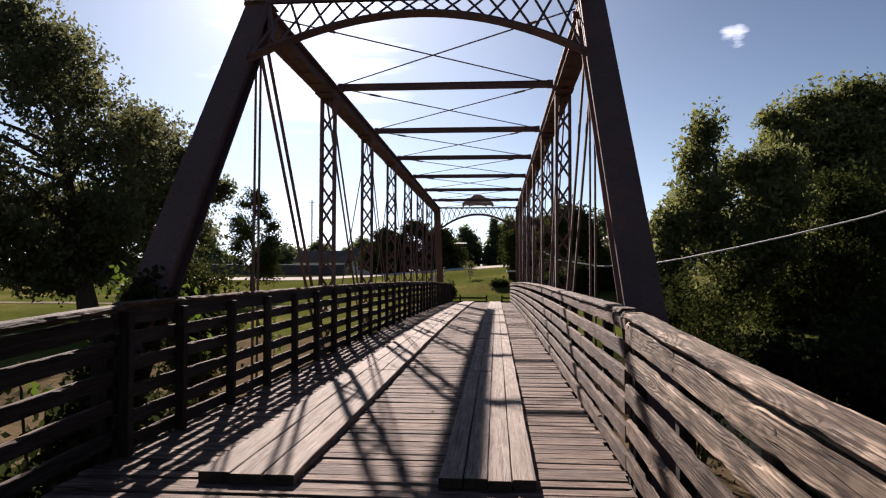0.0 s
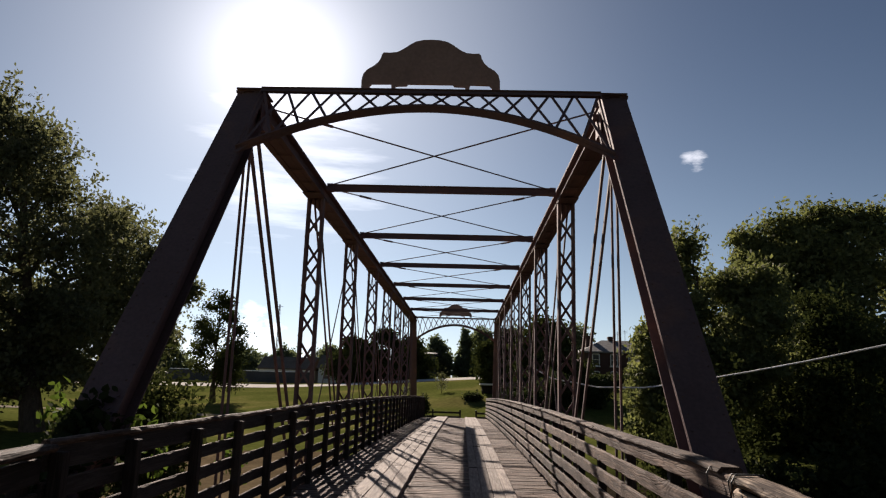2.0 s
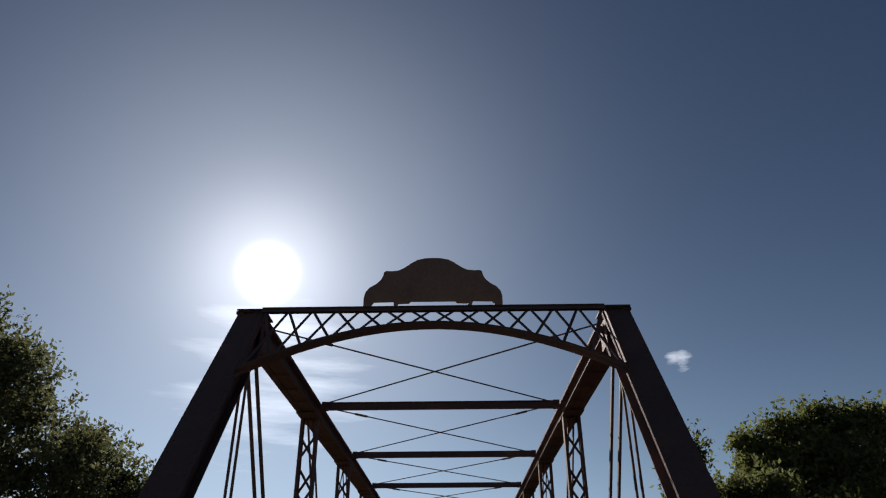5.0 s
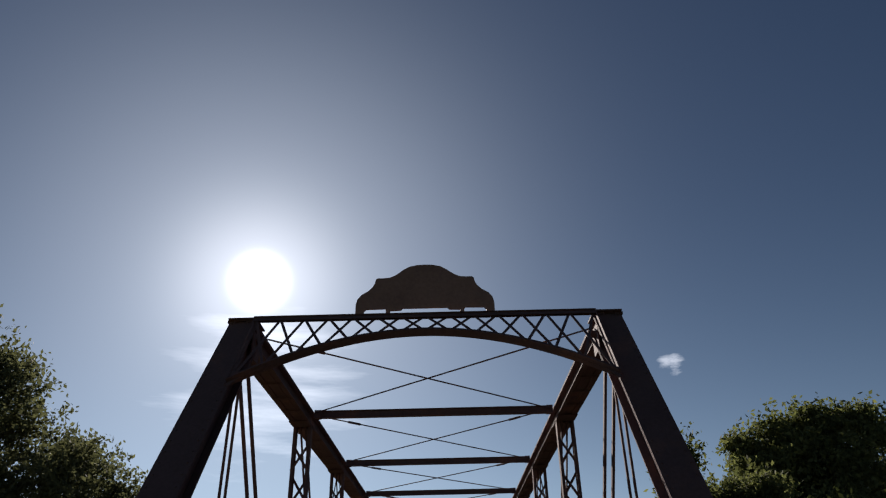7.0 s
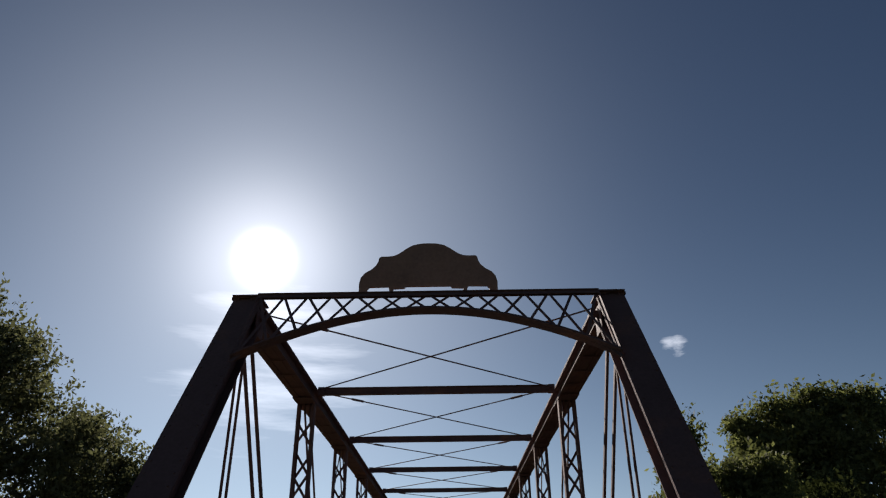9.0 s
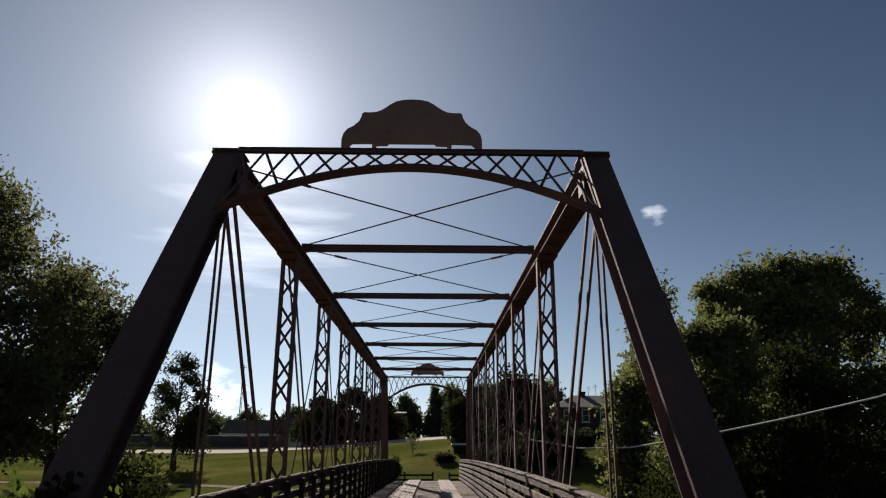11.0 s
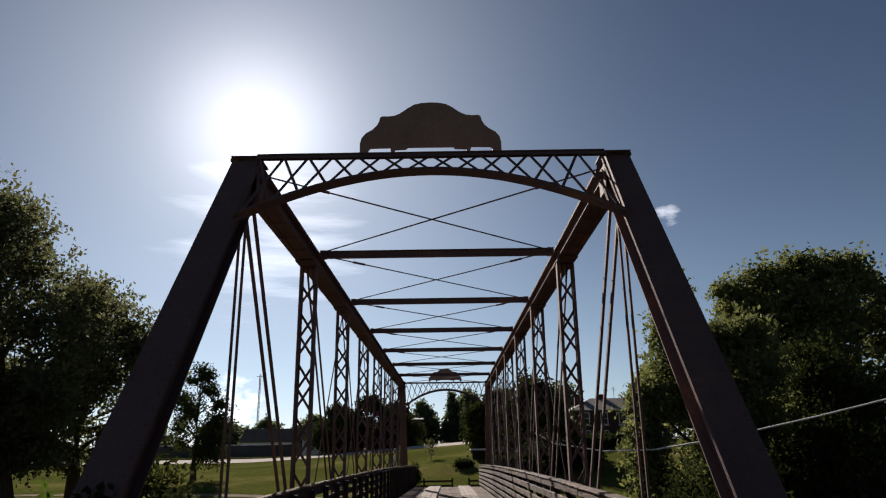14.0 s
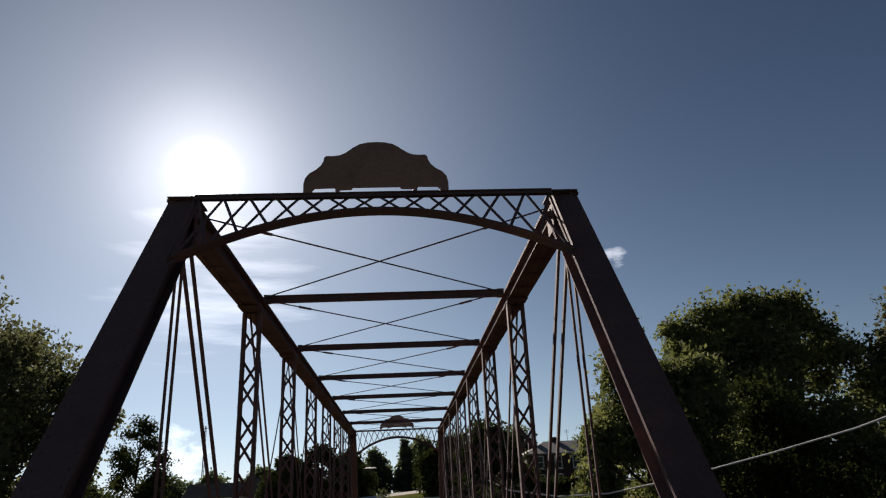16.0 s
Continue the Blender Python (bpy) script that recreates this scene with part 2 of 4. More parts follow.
def leaf_material(name, dark, light, through_amount=0.4, spec=0.1):
    mat = bpy.data.materials.new(name)
    mat.use_nodes = True
    nt = mat.node_tree
    nt.nodes.clear()
    N, K = nt.nodes.new, nt.links.new
    rnd = N("ShaderNodeNewGeometry").outputs["Random Per Island"]
    no = N("ShaderNodeTexNoise")
    no.inputs["Scale"].default_value = 0.5
    K(N("ShaderNodeTexCoord").outputs["Object"], no.inputs["Vector"])
    f = N("ShaderNodeMath")
    f.operation = "MULTIPLY_ADD"
    K(rnd, f.inputs[0])
    f.inputs[1].default_value = 0.6
    K(no.outputs["Fac"], f.inputs[2])
    mix = N("ShaderNodeMix")
    mix.data_type = "RGBA"
    g = N("ShaderNodeMath")
    g.operation, g.use_clamp = "SUBTRACT", True
    K(f.outputs[0], g.inputs[0])
    g.inputs[1].default_value = 0.3
    K(g.outputs[0], mix.inputs["Factor"])
    mix.inputs["A"].default_value, mix.inputs["B"].default_value = (*dark, 1), (*light, 1)
    p, t, m, o = N("ShaderNodeBsdfPrincipled"), N("ShaderNodeBsdfTranslucent"), N("ShaderNodeMixShader"), N("ShaderNodeOutputMaterial")
    K(mix.outputs["Result"], p.inputs["Base Color"])
    p.inputs["Roughness"].default_value, p.inputs["Specular IOR Level"].default_value = 0.75, spec
    lit = N("ShaderNodeMix")
    lit.data_type, lit.blend_type = "RGBA", "MULTIPLY"
    lit.inputs["Factor"].default_value, lit.inputs["B"].default_value = 1.0, (1.2, 1.25, 0.95, 1.0)
    K(mix.outputs["Result"], lit.inputs["A"])
    K(lit.outputs["Result"], t.inputs["Color"])
    m.inputs[0].default_value = through_amount
    K(p.outputs[0], m.inputs[1])
    K(t.outputs[0], m.inputs[2])
    K(m.outputs[0], o.inputs[0])
    return mat


STEEL = material("painted_steel", (0.13, 0.082, 0.08), spec=0.12, rough=0.78, vary=0.15, scale=1.5, fine=30, bump=0.08, second=(0.19, 0.097, 0.073), second_at=(0.55, 0.72))
# brown raised well above the steel: the sun's veiling glare is in the base
PLATE = material("brown_plate", (0.27, 0.17, 0.135), spec=0.2, rough=0.7, vary=0.15, scale=2.0, fine=25, bump=0.1)
PLANK = timber("weathered_plank", (0.228, 0.167, 0.135), (0.05, 0.032, 0.026), "X", 0.026, 0.62, 0.95, 0.6, 0.9, 0.34, 0.6, blotch=0.45)
BOARD = timber("running_board_wood", (0.29, 0.24, 0.208), (0.10, 0.075, 0.062), "Y", 0.024, 0.4, 0.8, 0.35, 0.5, 0.15, 0.6, blotch=0.3)
# end grain turned from the sun: its shade is put into this dark colour
SHADED_ENDS = material("shaded_end_grain", (0.05, 0.04, 0.033), rough=0.95, vary=0.3, scale=8.0, fine=60.0, bump=0.3, spec=0.05)
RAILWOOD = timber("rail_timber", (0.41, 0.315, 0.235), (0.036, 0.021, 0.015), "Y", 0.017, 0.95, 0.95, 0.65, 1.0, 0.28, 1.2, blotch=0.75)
# darker copy for the lower approach boards: grazing sunlight put into the colour
MIDRAIL = timber("dimmer_board_timber", (0.25, 0.178, 0.128), (0.038, 0.022, 0.016), "Y", 0.017, 0.9, 0.95, 0.65, 1.0, 0.3, 1.0, blotch=0.7)
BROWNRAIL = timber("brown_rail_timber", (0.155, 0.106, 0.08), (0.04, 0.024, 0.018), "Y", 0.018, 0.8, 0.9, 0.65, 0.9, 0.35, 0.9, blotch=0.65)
# left boards: near-black copy of the rail timber, their shade put into the colour
SHADEWOOD = timber("shaded_rail_timber", (0.05, 0.043, 0.042), (0.018, 0.015, 0.014), "Y", 0.017, 0.5, 0.6, 0.6, 0.6, 0.15, 0.7)
# posts are darkened too, for their backlit faces
POSTWOOD = timber("post_timber", (0.05, 0.04, 0.036), (0.022, 0.017, 0.015), "Z", 0.015, 0.6, 0.6, 0.6, 0.6, 0.2, 0.6)
WIRE = material("black_wire", (0.02, 0.02, 0.02), rough=0.6, vary=0.1, bump=0.0)
GRASS = material("mown_grass", spec=0.0, base=(0.075, 0.085, 0.022), rough=0.9, vary=0.3, scale=0.12, fine=3.0, bump=0.4, second=(0.125, 0.105, 0.04), second_at=(0.5, 0.7))
EARTH = material("bank_earth", spec=0.0, base=(0.10, 0.075, 0.045), rough=0.95, vary=0.35, scale=0.7, fine=9.0, bump=0.6)
ROAD = material("pale_concrete_road", spec=0.0, base=(0.50, 0.47, 0.43), rough=0.8, vary=0.08, scale=0.3, fine=5.0, bump=0.1)
# darkened and patched gravel: broken tree shade is put into the colour
PATH = material("dappled_gravel", spec=0.0, base=(0.24, 0.21, 0.17), rough=0.95, vary=0.3, scale=0.8, fine=9.0, bump=0.3, second=(0.12, 0.105, 0.05), second_at=(0.5, 0.62))
BARK = material("tree_bark", spec=0.0, base=(0.075, 0.055, 0.04), rough=0.95, vary=0.35, scale=2.0, fine=14.0, bump=0.8, stretch=(4, 4, 1))
LEAF = leaf_material("summer_leaves", (0.06, 0.064, 0.036), (0.14, 0.14, 0.078), 0.45, 0.08)
LEAF_LIGHT = leaf_material("light_leaves", (0.056, 0.066, 0.028), (0.19, 0.195, 0.08), 0.45, 0.12)
# dark copy of the leaves: the deep shade of the banks is in the colour
LEAF_DARK = leaf_material("shade_toned_leaves", (0.02, 0.027, 0.012), (0.046, 0.056, 0.023), 0.28, 0.02)
# paler, greyer leaves: the aerial haze of the distance is put into the colour
LEAF_FAR = leaf_material("hazed_far_leaves", (0.065, 0.08, 0.055), (0.14, 0.16, 0.095), 0.5, 0.0)
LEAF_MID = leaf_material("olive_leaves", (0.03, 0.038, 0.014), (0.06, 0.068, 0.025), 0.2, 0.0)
LEAF_VINE = leaf_material("vine_leaves", (0.045, 0.075, 0.015), (0.11, 0.15, 0.03), 0.35, 0.03)
WATER = material("assumed_dark_water", (0.012, 0.014, 0.012), spec=0.06, rough=0.2, vary=0.2, scale=0.3, fine=1.6, bump=0.12)
CABLE = material("white_cable", (0.75, 0.74, 0.72), rough=0.5, vary=0.05, bump=0.0)

# ---- building helpers ----


def mesh_of(name, bm, mat):
    me = bpy.data.meshes.new(name)
    bm.to_mesh(me)
    bm.free()
    me.materials.append(mat)
    return me


def part(name, bm, mat, parent=None, label="", kind=""):
    ob = new(name, mesh_of(name, bm, mat) if isinstance(bm, bmesh.types.BMesh) else bm)
    ob.parent = parent
    return tagged(ob, label, kind=kind)


def thing(name, label, category, at=(0, 0, 0), group="", kind=""):
    ob = new(name)
    ob.location = at
    return tagged(ob, label, category, group, kind)


def box(bm, lo, hi, bevel=0.0):
    m = Matrix.LocRotScale([(a + b) / 2 for a, b in zip(lo, hi)], None, [b - a for a, b in zip(lo, hi)])
    vs = bmesh.ops.create_cube(bm, size=1.0, matrix=m)["verts"]
    if bevel:
        es = list({e for v in vs for e in v.link_edges})
        bmesh.ops.bevel(bm, geom=es, offset=bevel, segments=1, affect="EDGES", clamp_overlap=True)


def bar(bm, a, b, w, d, up=(0, 0, 1), bevel=0.0):
    """A rectangular bar from a to b, w wide and d deep (d lies along up)."""
    a, b = Vector(a), Vector(b)
    z = (b - a).normalized()
    x = Vector(up).cross(z).normalized()
    y = z.cross(x)
    m = Matrix.Translation((a + b) / 2) @ Matrix((x, y, z)).transposed().to_4x4() @ Matrix.Diagonal((w, d, (b - a).length, 1))
    vs = bmesh.ops.create_cube(bm, size=1.0, matrix=m)["verts"]
    if bevel:
        es = list({e for v in vs for e in v.link_edges})
        bmesh.ops.bevel(bm, geom=es, offset=bevel, segments=1, affect="EDGES", clamp_overlap=True)


def rod(bm, a, b, r, r2=None, sides=8):
    a, b = Vector(a), Vector(b)
    z = (b - a).normalized()
    m = Matrix.Translation((a + b) / 2) @ z.to_track_quat("Z", "Y").to_matrix().to_4x4()
    bmesh.ops.create_cone(bm, cap_ends=True, segments=sides, radius1=r, radius2=r if r2 is None else r2, depth=(b - a).length, matrix=m)


def tube(bm, pts, radii, sides=7):
    rings = []
    for i, p in enumerate(pts):
        p = Vector(p)
        d = (Vector(pts[min(i + 1, len(pts) - 1)]) - Vector(pts[max(i - 1, 0)])).normalized()
        q = d.to_track_quat("Z", "Y").to_matrix()
        rings.append([bm.verts.new(p + q @ Vector((math.cos(t) * radii[i], math.sin(t) * radii[i], 0))) for t in (2 * math.pi * k / sides for k in range(sides))])
    for r0, r1 in zip(rings, rings[1:]):
        for k in range(sides):
            bm.faces.new((r0[k], r0[(k + 1) % sides], r1[(k + 1) % sides], r1[k]))
    bm.faces.new(rings[-1])
    bm.faces.new(rings[0][::-1])


# ---- the ground ----


def smooth(a, b, v):
    t = min(max((v - a) / (b - a), 0.0), 1.0)
    return t * t * (3 - 2 * t)


def deck_z(y):
    """Cambered on the bridge, falling to its far end; the near approach falls towards the walker."""
    return 0.54 + 0.048 * (min(y, -5.0) + 5.0) + 0.03 * smooth(-5.0, 3.0, y) - 0.00034 * max(y - 3.0, 0.0) ** 2


def deck_tilt(ya, yb):
    return Matrix.Rotation(math.atan2(deck_z(yb) - deck_z(ya), yb - ya), 4, "X")


def ground_z(x, y):
    z = float(np.interp(y, (20, 28, 45, 57, 78, 92, 110, 400), (-1.0, -0.9, -0.5, 0.0, 1.2, 1.75, 1.9, 4.0)))
    z += smooth(-28, 12, x) * float(np.interp(y, (40, 48, 60, 80, 92, 110, 200), (0, 0.6, 1.6, 2.05, 2.1, 1.6, 0)))
    z += 0.5 * smooth(-3, 0, x) * (1 - smooth(0, 6, x)) * smooth(50, 55, y) * (1 - smooth(57, 64, y))
    creek = smooth(-6.5 - 5 * smooth(4, 10, x), -1.0 - 6 * smooth(4, 10, x), y) * (1 - smooth(17, 26, y + 0.1 * x))
    creek *= 0.12 + 0.88 * smooth(-4, 1.5, x)
    z = z * (1 - creek) - 3.6 * creek
    bank = (1 - smooth(-5.5, -3.5, y)) * (1 - smooth(3.5, 11, abs(x)))
    z = z * (1 - bank) + (deck_z(y) - 0.3) * bank
    end = smooth(27, 32, y) * (1 - smooth(3.5, 9, abs(x))) * (1 - smooth(36, 47, y))
    z = z * (1 - end) + 0.0 * end
    return z + 0.05 * noise.noise((x * 0.25, y * 0.25, 0.0))


def grid_mesh(name, xs, ys, zf, mats, pick):
    vs = [(x, y, zf(x, y)) for y in ys for x in xs]
    nx = len(xs)
    fs = [(j * nx + i, j * nx + i + 1, (j + 1) * nx + i + 1, (j + 1) * nx + i) for j in range(len(ys) - 1) for i in range(nx - 1)]
    me = bpy.data.meshes.new(name)
    me.from_pydata(vs, [], fs)
    for m in mats:
        me.materials.append(m)
    for poly in me.polygons:
        poly.material_index = pick(poly.center)
        poly.use_smooth = True
    return me


def spread(lo, hi, fine_lo, fine_hi, step, grow=1.25):
    inner = list(np.arange(fine_lo, fine_hi + step / 2, step))
    out, s, v = [], step, fine_hi
    while v < hi:
        s *= grow
        v = min(v + s, hi)
        out.append(v)
    low, s, v = [], step, fine_lo
    while v > lo:
        s *= grow
        v = max(v - s, lo)
        low.append(v)
    return [float(q) for q in low[::-1] + inner + out]


ground = new("ground", grid_mesh("ground", spread(-3000, 3000, -60, 60, 1.0), spread(-1500, 4000, -20, 100, 1.0), ground_z, (GRASS, EARTH),
                                 lambda c: 1 if (-12 < c.y < 23 - 0.1 * c.x and c.x > -14) else 0))
tagged(ground, "mown green lawn rising from an earthy creek bank", "ground", kind="structure")


# assumed water: a dark sheet added so that the shaded bank reads black
creek = new("water", grid_mesh("water", [8.0 + 4.0 * i for i in range(19)], [-14 + 4.0 * i for i in range(11)], lambda x, y: -2.7, (WATER,), lambda c: 0))
tagged(creek, "dark sheet added as creek water beside the bridge", "water", kind="structure")


def strip(name, line, width, mat, label, lift=0.03):
    bm = bmesh.new()
    last = None
    n = 60
    for i in range(n + 1):
        t = i / n * (len(line) - 1)
        k = min(int(t), len(line) - 2)
        a, b = Vector(line[k]), Vector(line[k + 1])
        c = a.lerp(b, t - k)
        side = Vector((-(b - a).y, (b - a).x)).normalized() * width / 2
        row = []
        for q in (-1, 0, 1):
            e = c + side * q
            row.append(bm.verts.new((e.x, e.y, ground_z(e.x, e.y) + lift)))
        if last:
            for q in range(2):
                bm.faces.new((last[q], last[q + 1], row[q + 1], row[q]))
        last = row
    return part(name, bm, mat, None, label, "structure")


road = tagged(strip("road", [(-170, 77), (-60, 81), (-25, 83), (-5, 85), (20, 88), (140, 90)], 9.0, ROAD, "sunlit pale concrete road crossing beyond the lawn"), category="road")
path = tagged(strip("path", [(-120, 44), (-50, 46), (-24, 45), (-14, 42), (-9, 39.5), (-3, 37.5)], 1.6, PATH, "pale gravel footpath across the lawn"), category="path")

# ---- the truss bridge ----
PANEL, CHORD_X, POST_X = 4.33, 2.43, 2.401
NODE = [-0.3] + [-0.4 + PANEL * k for k in range(1, 7)] + [-0.5 + PANEL * 7]
TOP, PIN_TOP, PIN_LOW = 6.015, 5.82, -0.05
FOOT = [NODE[0] - PANEL, NODE[7] + PANEL]

bridge = thing("truss_bridge", "brown-painted iron through-truss footbridge with arched lattice portals", "bridge")


def channel_box(bm, a, b, w, d, up, plate=0.014):
    """A built-up box member: two side channels, a cover plate over them and lacing under them."""
    a, b = Vector(a), Vector(b)
    z = (b - a).normalized()
    x = Vector(up).cross(z).normalized()
    y = z.cross(x)
    for s in (-1, 1):
        o = x * (s * (w / 2 - 0.095))
        bar(bm, a + o, b + o, 0.018, d - plate, up)
        for e in (-1, 1):
            f = x * (s * (w / 2 - 0.095 + 0.052)) + y * (e * (d / 2 - plate - 0.008))
            bar(bm, a + f, b + f, 0.086, 0.014, up)
    c = y * (d / 2)
    bar(bm, a + c, b + c, w, plate, up)
    # a closed soffit between the channels, with narrow straps across it
    soffit = -y * (d / 2 - 0.03)
    bar(bm, a + soffit, b + soffit, w - 0.2, 0.01, up)
    n = max(round((b - a).length / 0.72), 1)
    under = -y * (d / 2 + 0.002)
    for i in range(n):
        p = a.lerp(b, (i + 0.5) / n) + under
        bar(bm, p - z * 0.022, p + z * 0.022, w - 0.06, 0.01, up)
    # batten plates
    for t in (0.06, 0.94):
        p = a.lerp(b, t)
        bar(bm, p - y * (d / 2 + 0.006) - z * 0.2, p - y * (d / 2 + 0.006) + z * 0.2, w, 0.012, up)
    # rivet heads on the cover plate's edges
    m = int((b - a).length / 0.16)
    for i in range(m):
        p = a.lerp(b, (i + 0.5) / m) + y * (d / 2 + plate / 2)
        for s in (-1, 1):
            bmesh.ops.create_cone(bm, cap_ends=True, segments=6, radius1=0.014, radius2=0.007, depth=0.012,
                                  matrix=Matrix.Translation(p + x * (s * (w / 2 - 0.045)) + y * 0.005) @ y.to_track_quat("Z", "Y").to_matrix().to_4x4())


def end_post(sx, end):
    bm = bmesh.new()
    s = 1 if end == 0 else -1
    top = Vector((sx * POST_X, NODE[0 if end == 0 else 7] - s * 0.139, 5.72))
    low = Vector((sx * (POST_X + (0.1 if sx > 0 else 0.065)), FOOT[end] - s * 0.25, -0.45))
    up = Vector((0, -s, 0.72))
    channel_box(bm, low, top + (top - low).normalized() * 0.25, 0.37, 0.29, up)
    # gusset plates and pin at the hip
    for o in (-0.16, 0.16):
        box(bm, (top.x + o - 0.008, top.y - 0.04, top.z - 0.22), (top.x + o + 0.008, top.y + 0.3, top.z + 0.13))
    rod(bm, (top.x - 0.24, NODE[0 if end == 0 else 7], PIN_TOP - 0.06), (top.x + 0.24, NODE[0 if end == 0 else 7], PIN_TOP - 0.06), 0.05, sides=12)
    return part("end_post", bm, STEEL, bridge)


def top_chord(sx):
    bm = bmesh.new()
    for k in range(7):
        channel_box(bm, (sx * CHORD_X, NODE[k] - (0.16 if k == 0 else 0), TOP - 0.15), (sx * CHORD_X, NODE[k + 1] + (0.16 if k == 6 else 0), TOP - 0.15), 0.35, 0.28, (0, 0, 1))
    # cap plate over each hip
    for y in (NODE[0], NODE[7]):
        box(bm, (sx * POST_X - 0.186, y - 0.2, TOP - 0.006), (sx * POST_X + 0.186, y + 0.25, TOP + 0.014))
    return part("top_chord", bm, STEEL, bridge)


def vertical_post_meshes():
    """The pieces of one laced post, about its foot."""
    ch = bmesh.new()
    h = TOP - 0.28 - PIN_LOW
    bar(ch, (0, 0, 0), (0, 0, h), 0.014, 0.15, (0, 1, 0))
    for e in (-1, 1):
        bar(ch, (-0.022, e * 0.07, 0), (-0.022, e * 0.07, h), 0.05, 0.012, (0, 1, 0))
    bt = bmesh.new()
    box(bt, (-0.165, -0.005, -0.14), (0.165, 0.005, 0.14))
    lb = bmesh.new()
    bar(lb, (-0.15, 0, -0.235), (0.15, 0, 0.235), 0.046, 0.008, (0, 1, 0))
    return mesh_of("channel", ch, STEEL), mesh_of("batten_plate", bt, STEEL), mesh_of("lattice_bar", lb, STEEL)


def vertical_post(sx, k, made=[]):
    """Two channels joined by crossed lacing bars, the crosses of the near face set between those of the far one."""
    if not made:
        made.append(vertical_post_meshes())
    channel, batten, lattice = made[0]
    post = new("vertical_post")
    post.parent, post.location = bridge, (sx * CHORD_X, NODE[k], PIN_LOW)
    for s in (-1, 1):
        part("channel", channel, None, post).matrix_basis = Matrix.Translation((s * 0.155, 0, 0)) @ Matrix.Rotation(math.pi * (s < 0), 4, "Z")
    for e in (-1, 1):
        part("batten_plate", batten, None, post).location = (0, e * 0.084, 0.3)
        first = 5.16 if e < 0 else 4.61
        for i in range(6 if e < 0 else 5):
            for s in (-1, 1):
                part("lattice_bar", lattice, None, post).matrix_basis = Matrix.Translation((0, e * (0.083 + 0.0045 * s), first - 0.95 * i - PIN_LOW)) @ Matrix.Rotation(math.pi * (s < 0), 4, "Z")
    return post


def eyebar_pair(sx, a, b, apart=0.2, w=0.055, t=0.022, name="diagonal_bar"):
    """Two flat bars side by side between pins, each a part."""
    for s in (-1, 1):
        bm = bmesh.new()
        o = Vector((s * apart / 2, 0, 0))
        pa, pb = Vector((sx * CHORD_X, *a)) + o, Vector((sx * CHORD_X, *b)) + o
        d = (pb - pa).normalized()
        bar(bm, pa, pb, t, w, d.cross(Vector((1, 0, 0))))
        for p in (pa, pb):
            rod(bm, p - Vector((t / 2, 0, 0)), p + Vector((t / 2, 0, 0)), w * 1.05, sides=12)
        part(name, bm, STEEL, bridge)


def round_rod(a, b, r, name):
    bm = bmesh.new()
    a, b = Vector(a), Vector(b)
    rod(bm, a, b, r, sides=8)
    c = a.lerp(b, 0.12)
    rod(bm, c, a.lerp(b, 0.12 + 0.28 / (b - a).length), r * 1.9, sides=6)
    part(name, bm, STEEL, bridge)


LOW = [FOOT[0]] + NODE + [FOOT[1]]
for sx in (-1, 1):
    for end in (0, 1):
        end_post(sx, end)
    top_chord(sx)
    for k in range(1, 7):
        vertical_post(sx, k)
    zt, zb = PIN_TOP - 0.08, PIN_LOW
    # hip hangers: two thin square rods
    for k in (0, 7):
        eyebar_pair(sx, (NODE[k], zt), (NODE[k], zb), 0.07, 0.03, 0.028, "hip_hanger")
    for k in (0, 1, 2):
        eyebar_pair(sx, (NODE[k], zt), (NODE[k + 1], zb), 0.115 - 0.02 * k, 0.06 - 0.012 * k, 0.036 - 0.006 * k)
        eyebar_pair(sx, (NODE[7 - k], zt), (NODE[6 - k], zb), 0.115 - 0.02 * k, 0.06 - 0.012 * k, 0.036 - 0.006 * k)
    for a, b in ((3, 4), (4, 3)):
        eyebar_pair(sx, (NODE[a], zt), (NODE[b], zb), 0.08 if a == 3 else 0.16, 0.03, 0.018)
    for a, b in ((2, 1), (3, 2), (4, 5), (5, 6)):
        x = sx * CHORD_X
        round_rod((x, NODE[a], zt), (x, NODE[b], zb), 0.013, "counter_rod")
    # lower chord, panel by panel
    for k in range(9):
        eyebar_pair(sx, (LOW[k], zb), (LOW[k + 1], zb), 0.22, 0.09, 0.025, "lower_chord_bar")

for y in LOW[1:-1]:
    bm = bmesh.new()
    zc = deck_z(y) - 0.42
    box(bm, (-2.5, y - 0.008, zc - 0.2), (2.5, y + 0.008, zc + 0.2))
    for e in (-1, 1):
        box(bm, (-2.5, y - 0.07, zc + e * 0.2 - 0.008), (2.5, y + 0.07, zc + e * 0.2 + 0.008))
    part("floor_beam", bm, STEEL, bridge)

for k in range(1, 7):
    bm = bmesh.new()
    y, z = NODE[k], TOP - 0.065
    box(bm, (-2.22, y - 0.006, z - 0.06), (2.22, y + 0.006, z + 0.06))
    for e in (-1, 1):
        box(bm, (-2.22, y - 0.05, z + e * 0.062 - 0.006), (2.22, y + 0.05, z + e * 0.062 + 0.006))
    for s in (-1, 1):
        box(bm, (s * 2.17 - 0.06, y - 0.06, z - 0.075), (s * 2.17 + 0.06, y + 0.06, z + 0.075))
    part("top_strut", bm, STEEL, bridge)
for k in range(7):
    for s in (-1, 1):
        round_rod((s * 2.2, NODE[k] + 0.06, TOP - (0.16 if k == 0 else 0.05) + 0.012 * s), (-s * 2.2, NODE[k + 1] - 0.06, TOP - 0.05 + 0.012 * s), 0.0125, "sway_rod")


